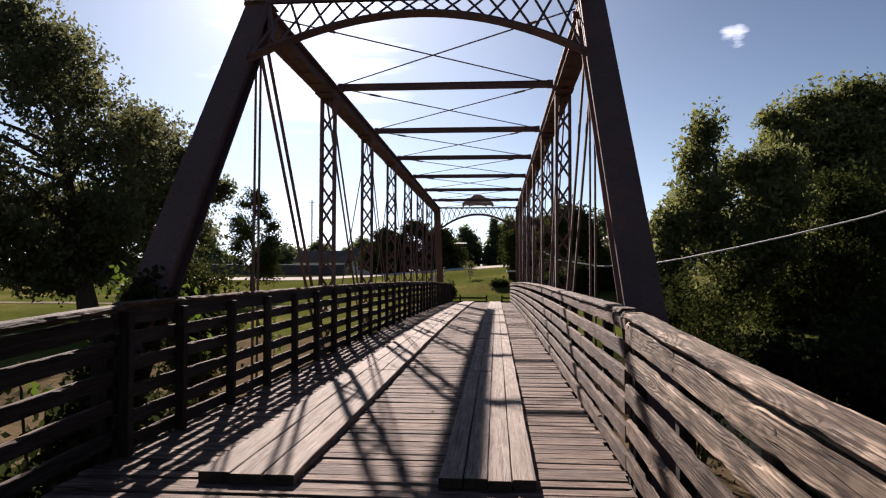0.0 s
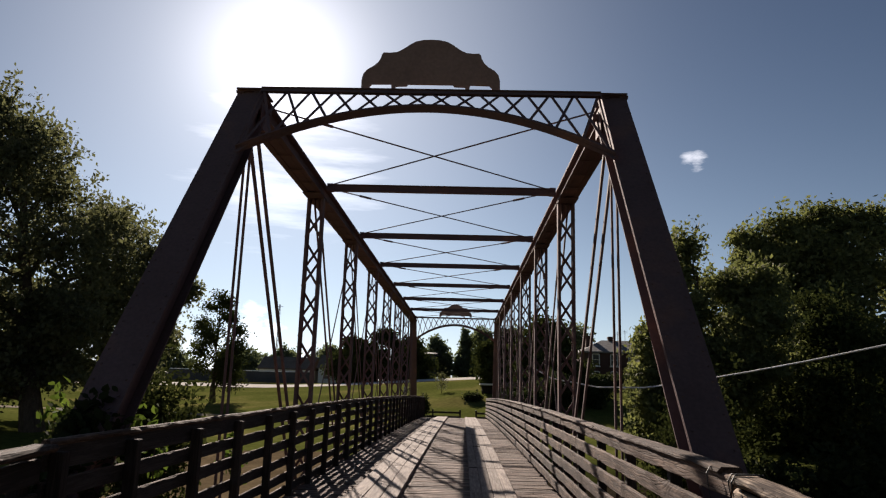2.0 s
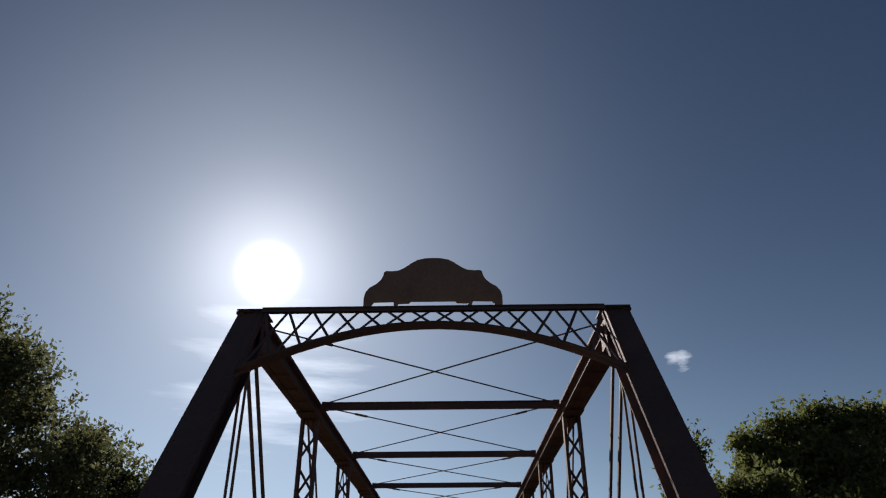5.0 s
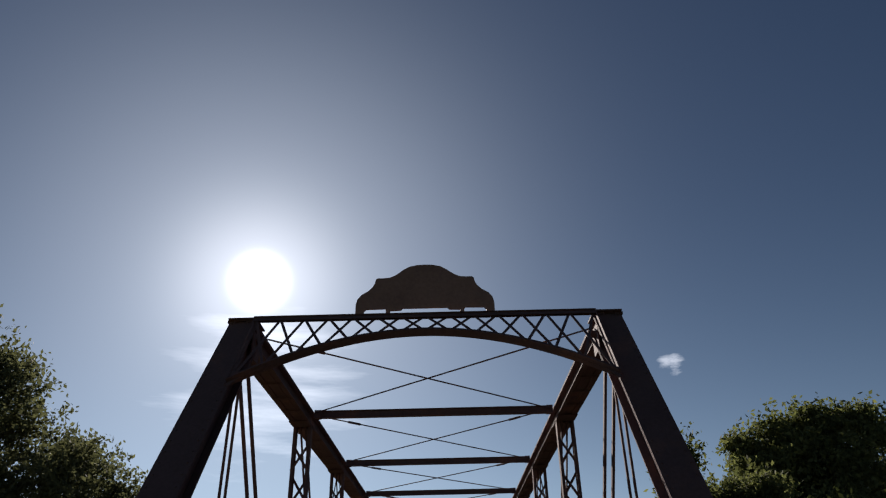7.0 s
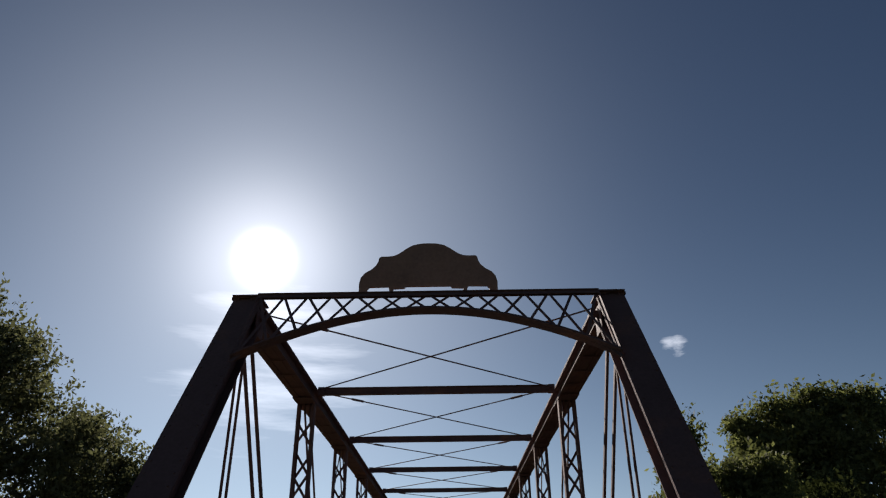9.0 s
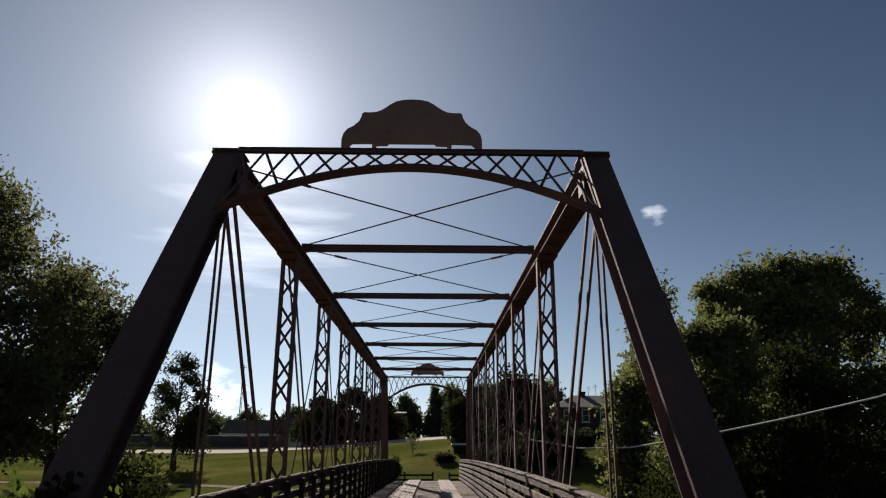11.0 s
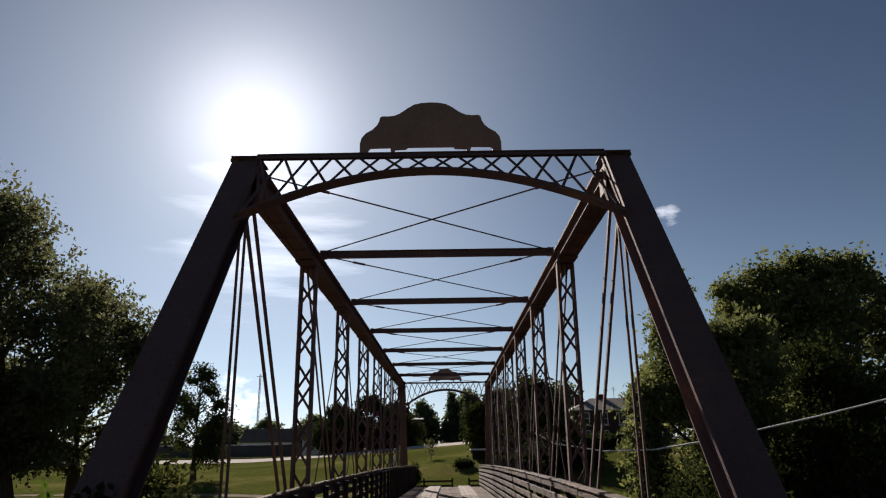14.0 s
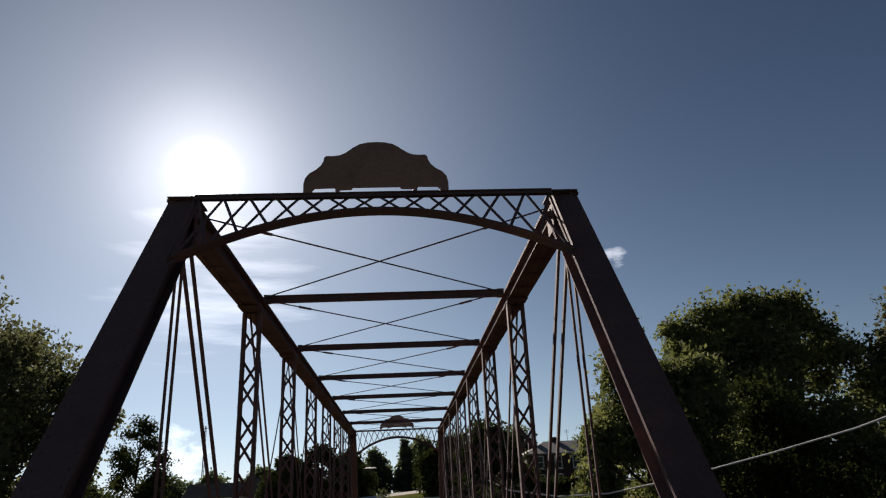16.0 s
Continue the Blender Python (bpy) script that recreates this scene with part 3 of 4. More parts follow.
def portal(end):
    """The lattice portal between the end posts, leaning with them, with an arched lower rib."""
    s = 1 if end == 0 else -1
    yt = NODE[0 if end == 0 else 7] - s * 0.2
    lean = 0.72 * s

    def at(x, drop, off=0.0):
        return Vector((x, yt - lean * drop - s * off, TOP + 0.01 - drop))

    half = 2.25

    def arch(x):
        return (0.37 if end == 0 else 0.45) + 0.8 * (abs(x) / half) ** 2.0

    frame_ = thing("portal_frame", "", "")
    frame_.parent = bridge
    bm = bmesh.new()
    nrm = (0, s, -0.72)
    for e in (-1, 1):
        bar(bm, at(-half + 0.02, 0.05, e * 0.03), at(half - 0.02, 0.05, e * 0.03), 0.006, 0.09, (0, 0.72 * s, 1))
    bar(bm, at(-half + 0.02, 0.042), at(half - 0.02, 0.042), 0.1, 0.012, (0, 0.72 * s, 1))
    part("portal_beam", bm, STEEL, frame_)
    bm = bmesh.new()
    n = 36
    for i in range(n):
        xa, xb = -2.22 + 4.44 * i / n, -2.22 + 4.44 * (i + 1) / n
        a, b = at(xa, arch(xa)), at(xb, arch(xb))
        d = (b - a).normalized()
        bar(bm, a - d * 0.004, b + d * 0.004, 0.11, 0.014, Vector((0, s, -0.72)).cross(d))
        up = Vector((0, 0.72 * s, 1)).normalized()
        bar(bm, a + up * 0.05 - d * 0.002, b + up * 0.05 + d * 0.002, 0.012, 0.11, up)
    part("arch_rib", bm, STEEL, frame_)
    cells = 14
    for i in range(cells):
        xa, xb = -2.198 + 0.314 * i, -2.198 + 0.314 * (i + 1)
        for e, (p, q) in enumerate(((xa, xb), (xb, xa))):
            bm = bmesh.new()
            bar(bm, at(p, 0.05, 0.008 - 0.016 * e), at(q, arch(q) - 0.03, 0.008 - 0.016 * e), 0.036, 0.008, nrm)
            part("lattice_bar", bm, STEEL, frame_)
    # knee bracket plates
    for sx in (-1, 1):
        bm = bmesh.new()
        bar(bm, at(sx * (half - 0.02), 0.02), at(sx * (half - 0.02), 1.1), 0.05, 0.012, (1, 0, 0))
        bar(bm, at(sx * (half - 0.14), 1.05), at(sx * (half - 0.04), 1.2), 0.05, 0.012, nrm)
        part("knee_bracket", bm, STEEL, frame_)
    return frame_


portal(0)
portal(1)


def plaque(end):
    s = 1 if end == 0 else -1
    y = NODE[0 if end == 0 else 7] - s * 0.2
    right = [(0.0, 0.70), (0.10, 0.695), (0.20, 0.672), (0.285, 0.62), (0.30, 0.605), (0.38, 0.548), (0.44, 0.52), (0.52, 0.51), (0.60, 0.512), (0.625, 0.49), (0.635, 0.44),
             (0.665, 0.38), (0.72, 0.325), (0.80, 0.275), (0.85, 0.21), (0.868, 0.13), (0.868, 0.0), (0.765, 0.0), (0.762, 0.04), (0.735, 0.07), (0.50, 0.075), (0.49, 0.05), (0.485, -0.02), (0.44, -0.02), (0.435, 0.045),
             (0.30, 0.05), (0.28, 0.075), (0.0, 0.075)]
    outline = right + [(-x, z) for x, z in right[-2:0:-1]]
    bm = bmesh.new()
    vs = [bm.verts.new((x * 1.06, y, TOP + 0.018 + z * 1.03)) for x, z in outline]
    f = bm.faces.new(vs)
    ext = bmesh.ops.extrude_face_region(bm, geom=[f])
    bmesh.ops.translate(bm, verts=[v for v in ext["geom"] if isinstance(v, bmesh.types.BMVert)], vec=(0, 0.03, 0))
    bmesh.ops.recalc_face_normals(bm, faces=bm.faces)
    part("name_plaque", bm, PLATE, bridge, "blank brown scrolled iron nameplate")


plaque(0)
plaque(1)

# ---- deck, wheel tracks and railings ----
deck = thing("bridge_deck", "weathered grey-brown timber cross planks laid edge to edge", "bridge deck", kind="structure")


def plank_mesh(name, lx, ly, lz, mat, seed, bow=0.006, cuts=4):
    """A sawn plank lying along its longer side, with eased edges and a slight warp."""
    rnd = random.Random(seed)
    bm = bmesh.new()
    along = 0 if lx > ly else 1
    L, W = (lx, ly) if along == 0 else (ly, lx)
    e = 0.006
    rings = []
    for i in range(cuts + 1):
        u = -L / 2 + L * i / cuts
        dz, dw = rnd.uniform(-bow, bow), rnd.uniform(-bow, bow) * 0.5
        prof = [(-W / 2, -lz), (-W / 2, -e), (-W / 2 + e, 0), (W / 2 - e, 0), (W / 2, -e), (W / 2, -lz)]
        ring = []
        for w, z in prof:
            c = (u, w + dw, z + dz) if along == 0 else (w + dw, u, z + dz)
            ring.append(bm.verts.new(c))
        rings.append(ring)
    for a, b in zip(rings, rings[1:]):
        for k in range(6):
            bm.faces.new((a[k], a[(k + 1) % 6], b[(k + 1) % 6], b[k]))
    for ring in (rings[0], rings[-1]):
        bm.faces.new(ring).material_index = 1
    bmesh.ops.recalc_face_normals(bm, faces=bm.faces)
    me = mesh_of(name, bm, mat)
    me.materials.append(SHADED_ENDS)
    return me


for s in (-1.2, 0.0, 1.2):
    for k in range(9):
        ya, yb = -5.4 + 4.511 * k, -5.4 + 4.511 * (k + 1)
        bm = bmesh.new()
        bar(bm, (s, ya, deck_z(ya) - 0.165), (s, yb, deck_z(yb) - 0.165), 0.14, 0.2)
        part("stringer", bm, PLANK, deck)

track_y = [-5.17, 0.08] + [0.08 + 5.02 * k for k in range(1, 8)]
for name, lo, hi, n, seed in (("left", -1.10, -0.375, 3, 11), ("right", 0.665, 1.36, 4, 21)):
    track = thing("wheel_track", "pale sun-bleached lengthwise running boards on the deck", "running boards", group="running boards on the deck", kind="structure")
    w = (hi - lo) / n
    kinds = [plank_mesh("running_board", w - 0.008, 5.03, 0.075, BOARD, seed + k, 0.006, 10) for k in range(4)]
    rnd = random.Random(seed)
    for k in range(8):
        for i in range(n):
            ob = part("running_board", kinds[rnd.randrange(4)], None, track)
            ln = track_y[k + 1] - track_y[k]
            yc = track_y[k] + ln / 2 + rnd.uniform(-0.02, 0.02)
            ob.matrix_basis = Matrix.Translation((lo + w * (i + 0.5), yc, (deck_z(track_y[k]) + deck_z(track_y[k + 1])) / 2 + 0.07 + rnd.uniform(-0.003, 0.003))) @ deck_tilt(track_y[k], track_y[k + 1]) @ Matrix.Rotation(rnd.uniform(-0.0012, 0.0012), 4, "Z") @ Matrix.Rotation(math.pi * rnd.randrange(2), 4, "Z") @ Matrix.Diagonal((1, (ln - 0.012) / 5.03, 1, 1))

RAIL_H = 1.264
ROWS_BRIDGE = ((0.14, 0.125), (0.345, 0.125), (0.55, 0.125), (0.755, 0.125), (0.96, 0.125), (1.165, 0.12))
ROWS_SHADE = ((0.075, 0.125), (0.268, 0.125), (0.495, 0.12), (0.73, 0.12), (0.95, 0.12), (1.15, 0.155))
ROWS_APPROACH = ((-0.07, 0.125), (0.165, 0.125), (0.41, 0.125), (0.645, 0.125), (0.885, 0.14), (1.085, 0.15))


def railing(sx, ya, yb, label, seed, rows, cap_thick, wood, post_at=None, pitch=1.34, cap_from=0.0):
    """Posts, six boards and a flat cap; on the sunny side the boards are on the walker's side of the posts, on the other behind them."""
    rnd = random.Random(seed)
    rail = thing("railing", label, "railing", group="bridge railings")
    n = max(round((yb - ya) / pitch), 1)
    step = (yb - ya) / n if post_at is None else pitch
    low = rows is ROWS_APPROACH
    thin = rows is ROWS_SHADE
    top = RAIL_H - (0.024 if low else 0.008) + (0.01 if sx < 0 else 0.0)
    lead = 0.0 if post_at is None else post_at - ya
    posts = [ya + step * i for i in range(n + 1)] if post_at is None else [ya] + [post_at + pitch * i for i in range(int((yb - 0.4 - post_at) / pitch) + 1)] + [yb]
    x_post = 2.1 if sx > 0 else (-2.125 if low else -1.985)
    x_board = 2.032 if sx > 0 else -2.055
    x_cap = 2.065 if sx > 0 else (-2.052 if thin else -2.02)
    cap_wide = 0.172 if low else (0.062 if thin else 0.15)
    post = bmesh.new()
    box(post, (-0.045, -0.045, -0.35), (0.045, 0.045, top - 0.03 - cap_thick), 0.006)
    pm = mesh_of("post", post, POSTWOOD)
    for y in posts:
        if y == posts[0]:
            y += 0.07
        if y == posts[-1]:
            y -= 0.07
        ob = part("post", pm, None, rail)
        ob.matrix_basis = Matrix.Translation((x_post, y, deck_z(y))) @ Matrix.Rotation(rnd.uniform(-0.01, 0.01), 4, "Y")
    run = 3 * step
    mesh = {}
    for row, (z, tall) in enumerate(rows):
        y = ya
        first = True
        while y < yb - 0.01:
            ln = lead + step * (1 + (row % 2)) if first and not low else run
            first = False
            ln = min(ln, yb - y)
            key = (round(ln, 2), rnd.randrange(3), tall, row < 4)
            if key not in mesh:
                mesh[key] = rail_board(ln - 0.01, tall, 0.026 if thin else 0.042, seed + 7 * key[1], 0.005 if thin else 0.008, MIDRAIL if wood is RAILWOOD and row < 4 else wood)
            yc = y + ln / 2
            ob = part("rail_board", mesh[key], None, rail)
            ob.matrix_basis = Matrix.Translation((x_board + rnd.uniform(-0.004, 0.004), yc, (deck_z(y) + deck_z(y + ln)) / 2 + z + rnd.uniform(-0.005, 0.005))) @ deck_tilt(y, y + ln) @ Matrix.Rotation(rnd.uniform(-0.002, 0.002), 4, "X") @ Matrix.Rotation(math.pi * (sx < 0), 4, "Z")
            y += ln
    y = ya + cap_from
    while y < yb - 0.01:
        ln = min(run - (cap_from if y < ya + 0.5 else 0.0), yb - y)
        yc = y + ln / 2
        key = (round(ln, 2), "cap")
        if key not in mesh:
            # left cap is coloured lighter than its boards, for the sun on top
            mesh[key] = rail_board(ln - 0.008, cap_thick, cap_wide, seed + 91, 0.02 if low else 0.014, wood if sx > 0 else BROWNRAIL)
        ob = part("cap_board", mesh[key], None, rail)
        ob.matrix_basis = Matrix.Translation((x_cap, yc, (deck_z(y) + deck_z(y + ln)) / 2 + top - cap_thick / 2 + rnd.uniform(-0.003, 0.003))) @ deck_tilt(y, y + ln)
        y += ln
    return rail


def rail_board(ln, h, t, seed, e, mat):
    """A rough sawn board along y, h high and t thick, with worn, wavering edges and chipped corners."""
    rnd = random.Random(seed)
    bm = bmesh.new()
    cuts = max(int(ln / 0.11), 4)
    rings = []
    wob = [0.0] * 4
    for i in range(cuts + 1):
        y = -ln / 2 + ln * i / cuts
        wob = [0.75 * w + rnd.uniform(-0.0022, 0.0022) for w in wob]
        c = [e * rnd.uniform(0.6, 1.3) + (rnd.uniform(0.005, 0.016) if rnd.random() < 0.12 else 0.0) for _ in range(4)]
        a, b, d, f = wob
        ring = [(-t / 2 + a, -h / 2 + c[0]), (-t / 2 + a, h / 2 - c[1]), (-t / 2 + c[1] + a, h / 2 + b), (t / 2 - c[2], h / 2 + b),
                (t / 2 + d, h / 2 - c[2]), (t / 2 + d, -h / 2 + c[3]), (t / 2 - c[3], -h / 2 + f), (-t / 2 + c[0], -h / 2 + f)]
        rings.append([bm.verts.new((x, y, z)) for x, z in ring])
    for a, b in zip(rings, rings[1:]):
        for k in range(8):
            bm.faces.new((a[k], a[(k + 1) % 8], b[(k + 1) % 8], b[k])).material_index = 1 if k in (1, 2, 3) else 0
    bm.faces.new(rings[0])
    bm.faces.new(rings[-1])
    bmesh.ops.recalc_face_normals(bm, faces=bm.faces)
    me = mesh_of("rail_board", bm, mat)
    # shade-coloured boards get lighter top edges, standing in for the sun on them
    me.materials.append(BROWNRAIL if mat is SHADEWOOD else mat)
    return me


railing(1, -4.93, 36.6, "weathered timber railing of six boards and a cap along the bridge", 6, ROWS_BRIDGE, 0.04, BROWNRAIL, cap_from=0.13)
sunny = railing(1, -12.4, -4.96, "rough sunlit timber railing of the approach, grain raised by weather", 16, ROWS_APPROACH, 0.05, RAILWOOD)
railing(-1, -4.62, 36.92, "weathered timber railing of six boards along the bridge, shade in its colour", 4, ROWS_SHADE, 0.045, SHADEWOOD, post_at=-3.556, pitch=1.2575)
railing(-1, -12.4, -4.66, "weathered timber railing of the sloping approach, shade in its colour", 14, ROWS_APPROACH, 0.05, SHADEWOOD)

# wire loops lashed round the cap at the corner, and bolts in the approach boards
for y, lean in ((-4.70, 0.01), (-5.04, -0.015), (-5.075, 0.02)):
    bm = bmesh.new()
    z = deck_z(y) + RAIL_H - 0.024
    loop = [(1.984, z - 0.2), (1.964, z - 0.03), (1.985, z + 0.006), (2.065, z + 0.009), (2.145, z + 0.006), (2.165, z - 0.02), (2.15, z - 0.2)]
    tube(bm, [(x, y + lean * (x - 2.0) * 8, zz) for x, zz in loop], [0.0045] * len(loop), 6)
    part("wire_loop", bm, WIRE, sunny, "black wire lashed round the cap")
for y, dz in ((-6.33, 0.04), (-6.31, -0.04), (-5.1, 0.03), (-7.65, 0.0), (-9.0, 0.02)):
    bm = bmesh.new()
    z = deck_z(y) + 1.11 + dz
    rod(bm, (2.012, y, z), (2.004, y, z), 0.011, sides=8)
    part("bolt", bm, WIRE, sunny)

# ---- trees ----


def crown_mesh(name, lobes, clusters, leaves, size, radius, mat, seed, oval=False):
    """Leaves in sprays along twig ends that point outwards, spread over the shells of several lobes (x, y, z, rx, ry, rz)."""
    rng = np.random.default_rng(seed)
    L = np.array(lobes, float)
    vol = (L[:, 3] * L[:, 4] * L[:, 5]) ** (2 / 3)
    pick = rng.choice(len(L), clusters, p=vol / vol.sum())
    d = rng.normal(size=(clusters, 3))
    d /= np.linalg.norm(d, axis=1)[:, None]
    depth = 1.0 - 0.75 * rng.random(clusters) ** 2.2
    wob = 1.0 + np.clip(0.24 * rng.normal(size=clusters), -0.4, 0.34) * (depth > 0.8)
    c = L[pick, :3] + d * L[pick, 3:] * (depth * wob)[:, None]
    n = clusters * leaves
    out = d + rng.normal(size=(clusters, 3)) * 0.5
    out /= np.linalg.norm(out, axis=1)[:, None]
    o = np.repeat(out, leaves, axis=0) * (rng.uniform(-1.25, 0.75, n) * radius * 0.8)[:, None] + rng.normal(size=(n, 3)) * np.array([1, 1, 0.8]) * radius * 0.3
    p = np.repeat(c, leaves, axis=0) + o
    a = rng.normal(size=(n, 3))
    a /= np.linalg.norm(a, axis=1)[:, None]
    b = rng.normal(size=(n, 3))
    b -= a * (a * b).sum(1)[:, None]
    b /= np.linalg.norm(b, axis=1)[:, None]
    s = size * (0.6 + 0.8 * rng.random(n))[:, None]
    u, w = a * s, b * s * 0.55
    nrm = np.cross(a, b) * s * 0.15
    if oval:
        corners = [p - u, p - u * 0.45 - w * 0.85 + nrm, p + u * 0.25 - w * 0.9 + nrm, p + u, p + u * 0.25 + w * 0.9 + nrm, p - u * 0.45 + w * 0.85 + nrm]
    else:
        corners = [p - u, p - w + nrm, p + u, p + w + nrm]
    k = len(corners)
    v = np.stack(corners, axis=1).reshape(-1, 3)
    me = bpy.data.meshes.new(name)
    me.vertices.add(k * n)
    me.vertices.foreach_set("co", v.ravel().astype(np.float32))
    me.loops.add(k * n)
    me.loops.foreach_set("vertex_index", np.arange(k * n, dtype=np.int32))
    me.polygons.add(n)
    me.polygons.foreach_set("loop_start", np.arange(0, k * n, k, dtype=np.int32))
    me.update(calc_edges=True)
    me.materials.append(mat)
    return me, c


def tree(at, height, spread_, label, mat=None, seed=1, trunk=0.3, first=0.3, clusters=700, leaves=14, size=0.2, radius=0.7, lobes=None, name="tree", lean=0.0, extra=(), shift=0.0):
    """A tapered trunk with limbs running to the lobes of the crown."""
    rnd = random.Random(seed)
    x, y = at
    z0 = ground_z(x, y)
    root = thing(name, label, "tree", (x, y, z0))
    if lobes is None:
        lobes = []
        n = 15 if spread_ < 7.5 else 24
        for i in range(n):
            t = i / (n - 1)
            ang = i * 2.4 + rnd.random()
            r = spread_ * (0.72 * math.sin(math.pi * (0.2 + 0.75 * t))) * rnd.uniform(0.7, 1.15)
            h = height * (first + (0.92 - first) * t)
            q = spread_ * (0.5 - 0.2 * t) * rnd.uniform(0.65, 1.2) * (1.0 if n == 15 else 0.78)
            lobes.append((math.cos(ang) * r + shift, math.sin(ang) * r, h - q * 0.4, q, q, q * rnd.uniform(0.7, 0.95)))
        lobes += extra
    bm = bmesh.new()
    pts = [(rnd.uniform(-1, 1) * trunk * 0.5 * (i > 0) + lean * i / 5, rnd.uniform(-1, 1) * trunk * 0.5 * (i > 0), -0.4 + (height * 0.8 + 0.4) * i / 5) for i in range(6)]
    tube(bm, pts, [trunk * (1.25 if i == 0 else 1 - 0.17 * i) for i in range(6)], 9)
    for lx, ly, lz, rx, ry, rz in lobes:
        t = min(max((lz - rz * 0.9) / (height * 0.8), 0.12), 0.85)
        i = min(int(t * 5), 4)
        a = Vector(pts[i]).lerp(Vector(pts[i + 1]), t * 5 - i)
        b = Vector((lx, ly, lz + rz * 0.3))
        m1, m2 = a.lerp(b, 0.35) + Vector((0, 0, rz * 0.1)), a.lerp(b, 0.7) + Vector((rnd.uniform(-0.3, 0.3), rnd.uniform(-0.3, 0.3), 0.15))
        r = trunk * 0.42 * (1 - 0.5 * t)
        tube(bm, (a, m1, m2, b), (r, r * 0.75, r * 0.45, r * 0.15), 6)
        for _ in range(4):
            e = Vector((lx + rnd.uniform(-1, 1) * rx * 0.8, ly + rnd.uniform(-1, 1) * ry * 0.8, lz + rnd.uniform(-0.6, 0.9) * rz))
            tube(bm, (m2, m2.lerp(e, 0.55) + Vector((0, 0, 0.1)), e), (r * 0.4, r * 0.25, r * 0.08), 5)
    part("trunk", bm, BARK, root)
    me, _ = crown_mesh("crown", lobes, clusters, leaves, size, radius, mat or LEAF, seed)
    part("crown", me, None, root)
    return root


def vine(x, y, zs, reach, label, seed, clusters=40):
    """Thin stems climbing from the bank, with single leaves held away from them."""
    rnd = random.Random(seed)
    z0 = ground_z(x, y)
    root = thing("vine", label, "plant", (x, y, z0))
    lobes = [(rnd.uniform(-1, 1) * reach, rnd.uniform(-1, 1) * reach, z - z0, reach * 0.6, reach * 0.6, 0.22) for z in zs]
    bm = bmesh.new()
    for lx, ly, lz, *_ in lobes:
        tube(bm, ((rnd.uniform(-0.1, 0.1), 0, -0.2), (lx * 0.3, ly * 0.5, lz * 0.5), (lx * 0.8, ly, lz * 0.85), (lx, ly, lz)), (0.02, 0.016, 0.01, 0.005), 5)
    part("stem", bm, BARK, root)
    me, _ = crown_mesh("leaves", lobes, clusters, 5, 0.055, 0.2, LEAF_VINE, seed, True)
    part("leaves", me, None, root)


def bush(at, rx, rz, label, mat=None, seed=1, clusters=160, leaves=14, size=0.12, radius=0.4, lift=0.0):
    x, y = at
    rnd = random.Random(seed)
    root = thing("bush", label, "bush", (x, y, ground_z(x, y) + lift))
    lobes = [(rnd.uniform(-0.5, 0.5) * rx, rnd.uniform(-0.5, 0.5) * rx, rz * rnd.uniform(0.4, 0.7), rx * rnd.uniform(0.5, 0.8), rx * rnd.uniform(0.5, 0.8), rz * rnd.uniform(0.4, 0.55)) for _ in range(5)]
    bm = bmesh.new()
    for lx, ly, lz, *_ in lobes:
        tube(bm, ((lx * 0.1, ly * 0.1, -0.2), (lx * 0.5, ly * 0.5, lz * 0.5), (lx, ly, lz)), (0.05, 0.035, 0.01), 5)
    part("stem", bm, BARK, root)
    me, _ = crown_mesh("foliage", lobes, clusters, leaves, size, radius, mat or LEAF, seed)
    part("foliage", me, None, root)
    return root


# the lawn's edge
tree((-22.6, 28.5), 20.7, 8.0, "tall dark-leaved tree with an open crown beside the lawn", seed=3, trunk=0.55, clusters=3000, leaves=22, size=0.15, radius=0.8, first=0.25, shift=-4.3, lean=-3.5,
     extra=[(-7.9, -1.0, 2.9, 2.4, 2.4, 1.3), (-2.2, -1.5, 3.0, 2.2, 2.2, 1.3), (-4.4, 2.0, 2.8, 2.4, 2.4, 1.3), (0.8, 0.5, 3.6, 2.0, 2.0, 1.6), (1.6, -0.5, 6.0, 2.0, 2.0, 1.6), (-5.0, -2.0, 5.4, 2.6, 2.6, 1.8), (-6.6, 0.0, 18.4, 2.0, 2.0, 1.6)])
tree((-24.2, 38), 15.0, 5.2, "broad leafy tree at the edge of the lawn", seed=4, trunk=0.45, clusters=2000, leaves=19, size=0.145, radius=0.75, first=0.25,
     lobes=[(-3.4, 0, 7, 2.6, 2.6, 2.4), (-1.2, 2, 9.5, 2.5, 2.5, 2.2), (0.2, -1, 12.4, 2.1, 2.1, 1.9), (-1.4, 0, 13.6, 1.5, 1.5, 1.4), (2.2, 0.5, 11.2, 1.7, 1.7, 1.4), (3.4, -0.5, 9.6, 1.5, 1.5, 1.2),
            (4.5, 0.8, 8.6, 1.3, 1.3, 0.9), (5.5, 0.2, 8.9, 0.8, 0.8, 0.6), (1.6, -2, 7.6, 2.1, 2.1, 1.7), (3.0, 1.2, 6.2, 1.6, 1.6, 1.2), (-0.5, -2, 5.4, 2.0, 2.0, 1.3), (1.8, 0.4, 4.3, 1.2, 1.2, 0.9), (-3.6, -1.6, 4.6, 1.6, 1.6, 1.1), (4.4, -0.4, 5.2, 0.8, 0.8, 0.6), (-1.6, 0.5, 3.2, 2.0, 2.0, 1.1), (2.6, -0.6, 3.0, 1.6, 1.6, 0.9), (-4.4, 0.8, 3.0, 1.6, 1.6, 1.0)])
tree((-22.9, 56), 11.0, 2.6, "young open-crowned lawn tree", LEAF_MID, seed=5, trunk=0.28, clusters=760, leaves=18, size=0.12, radius=0.6, first=0.28)
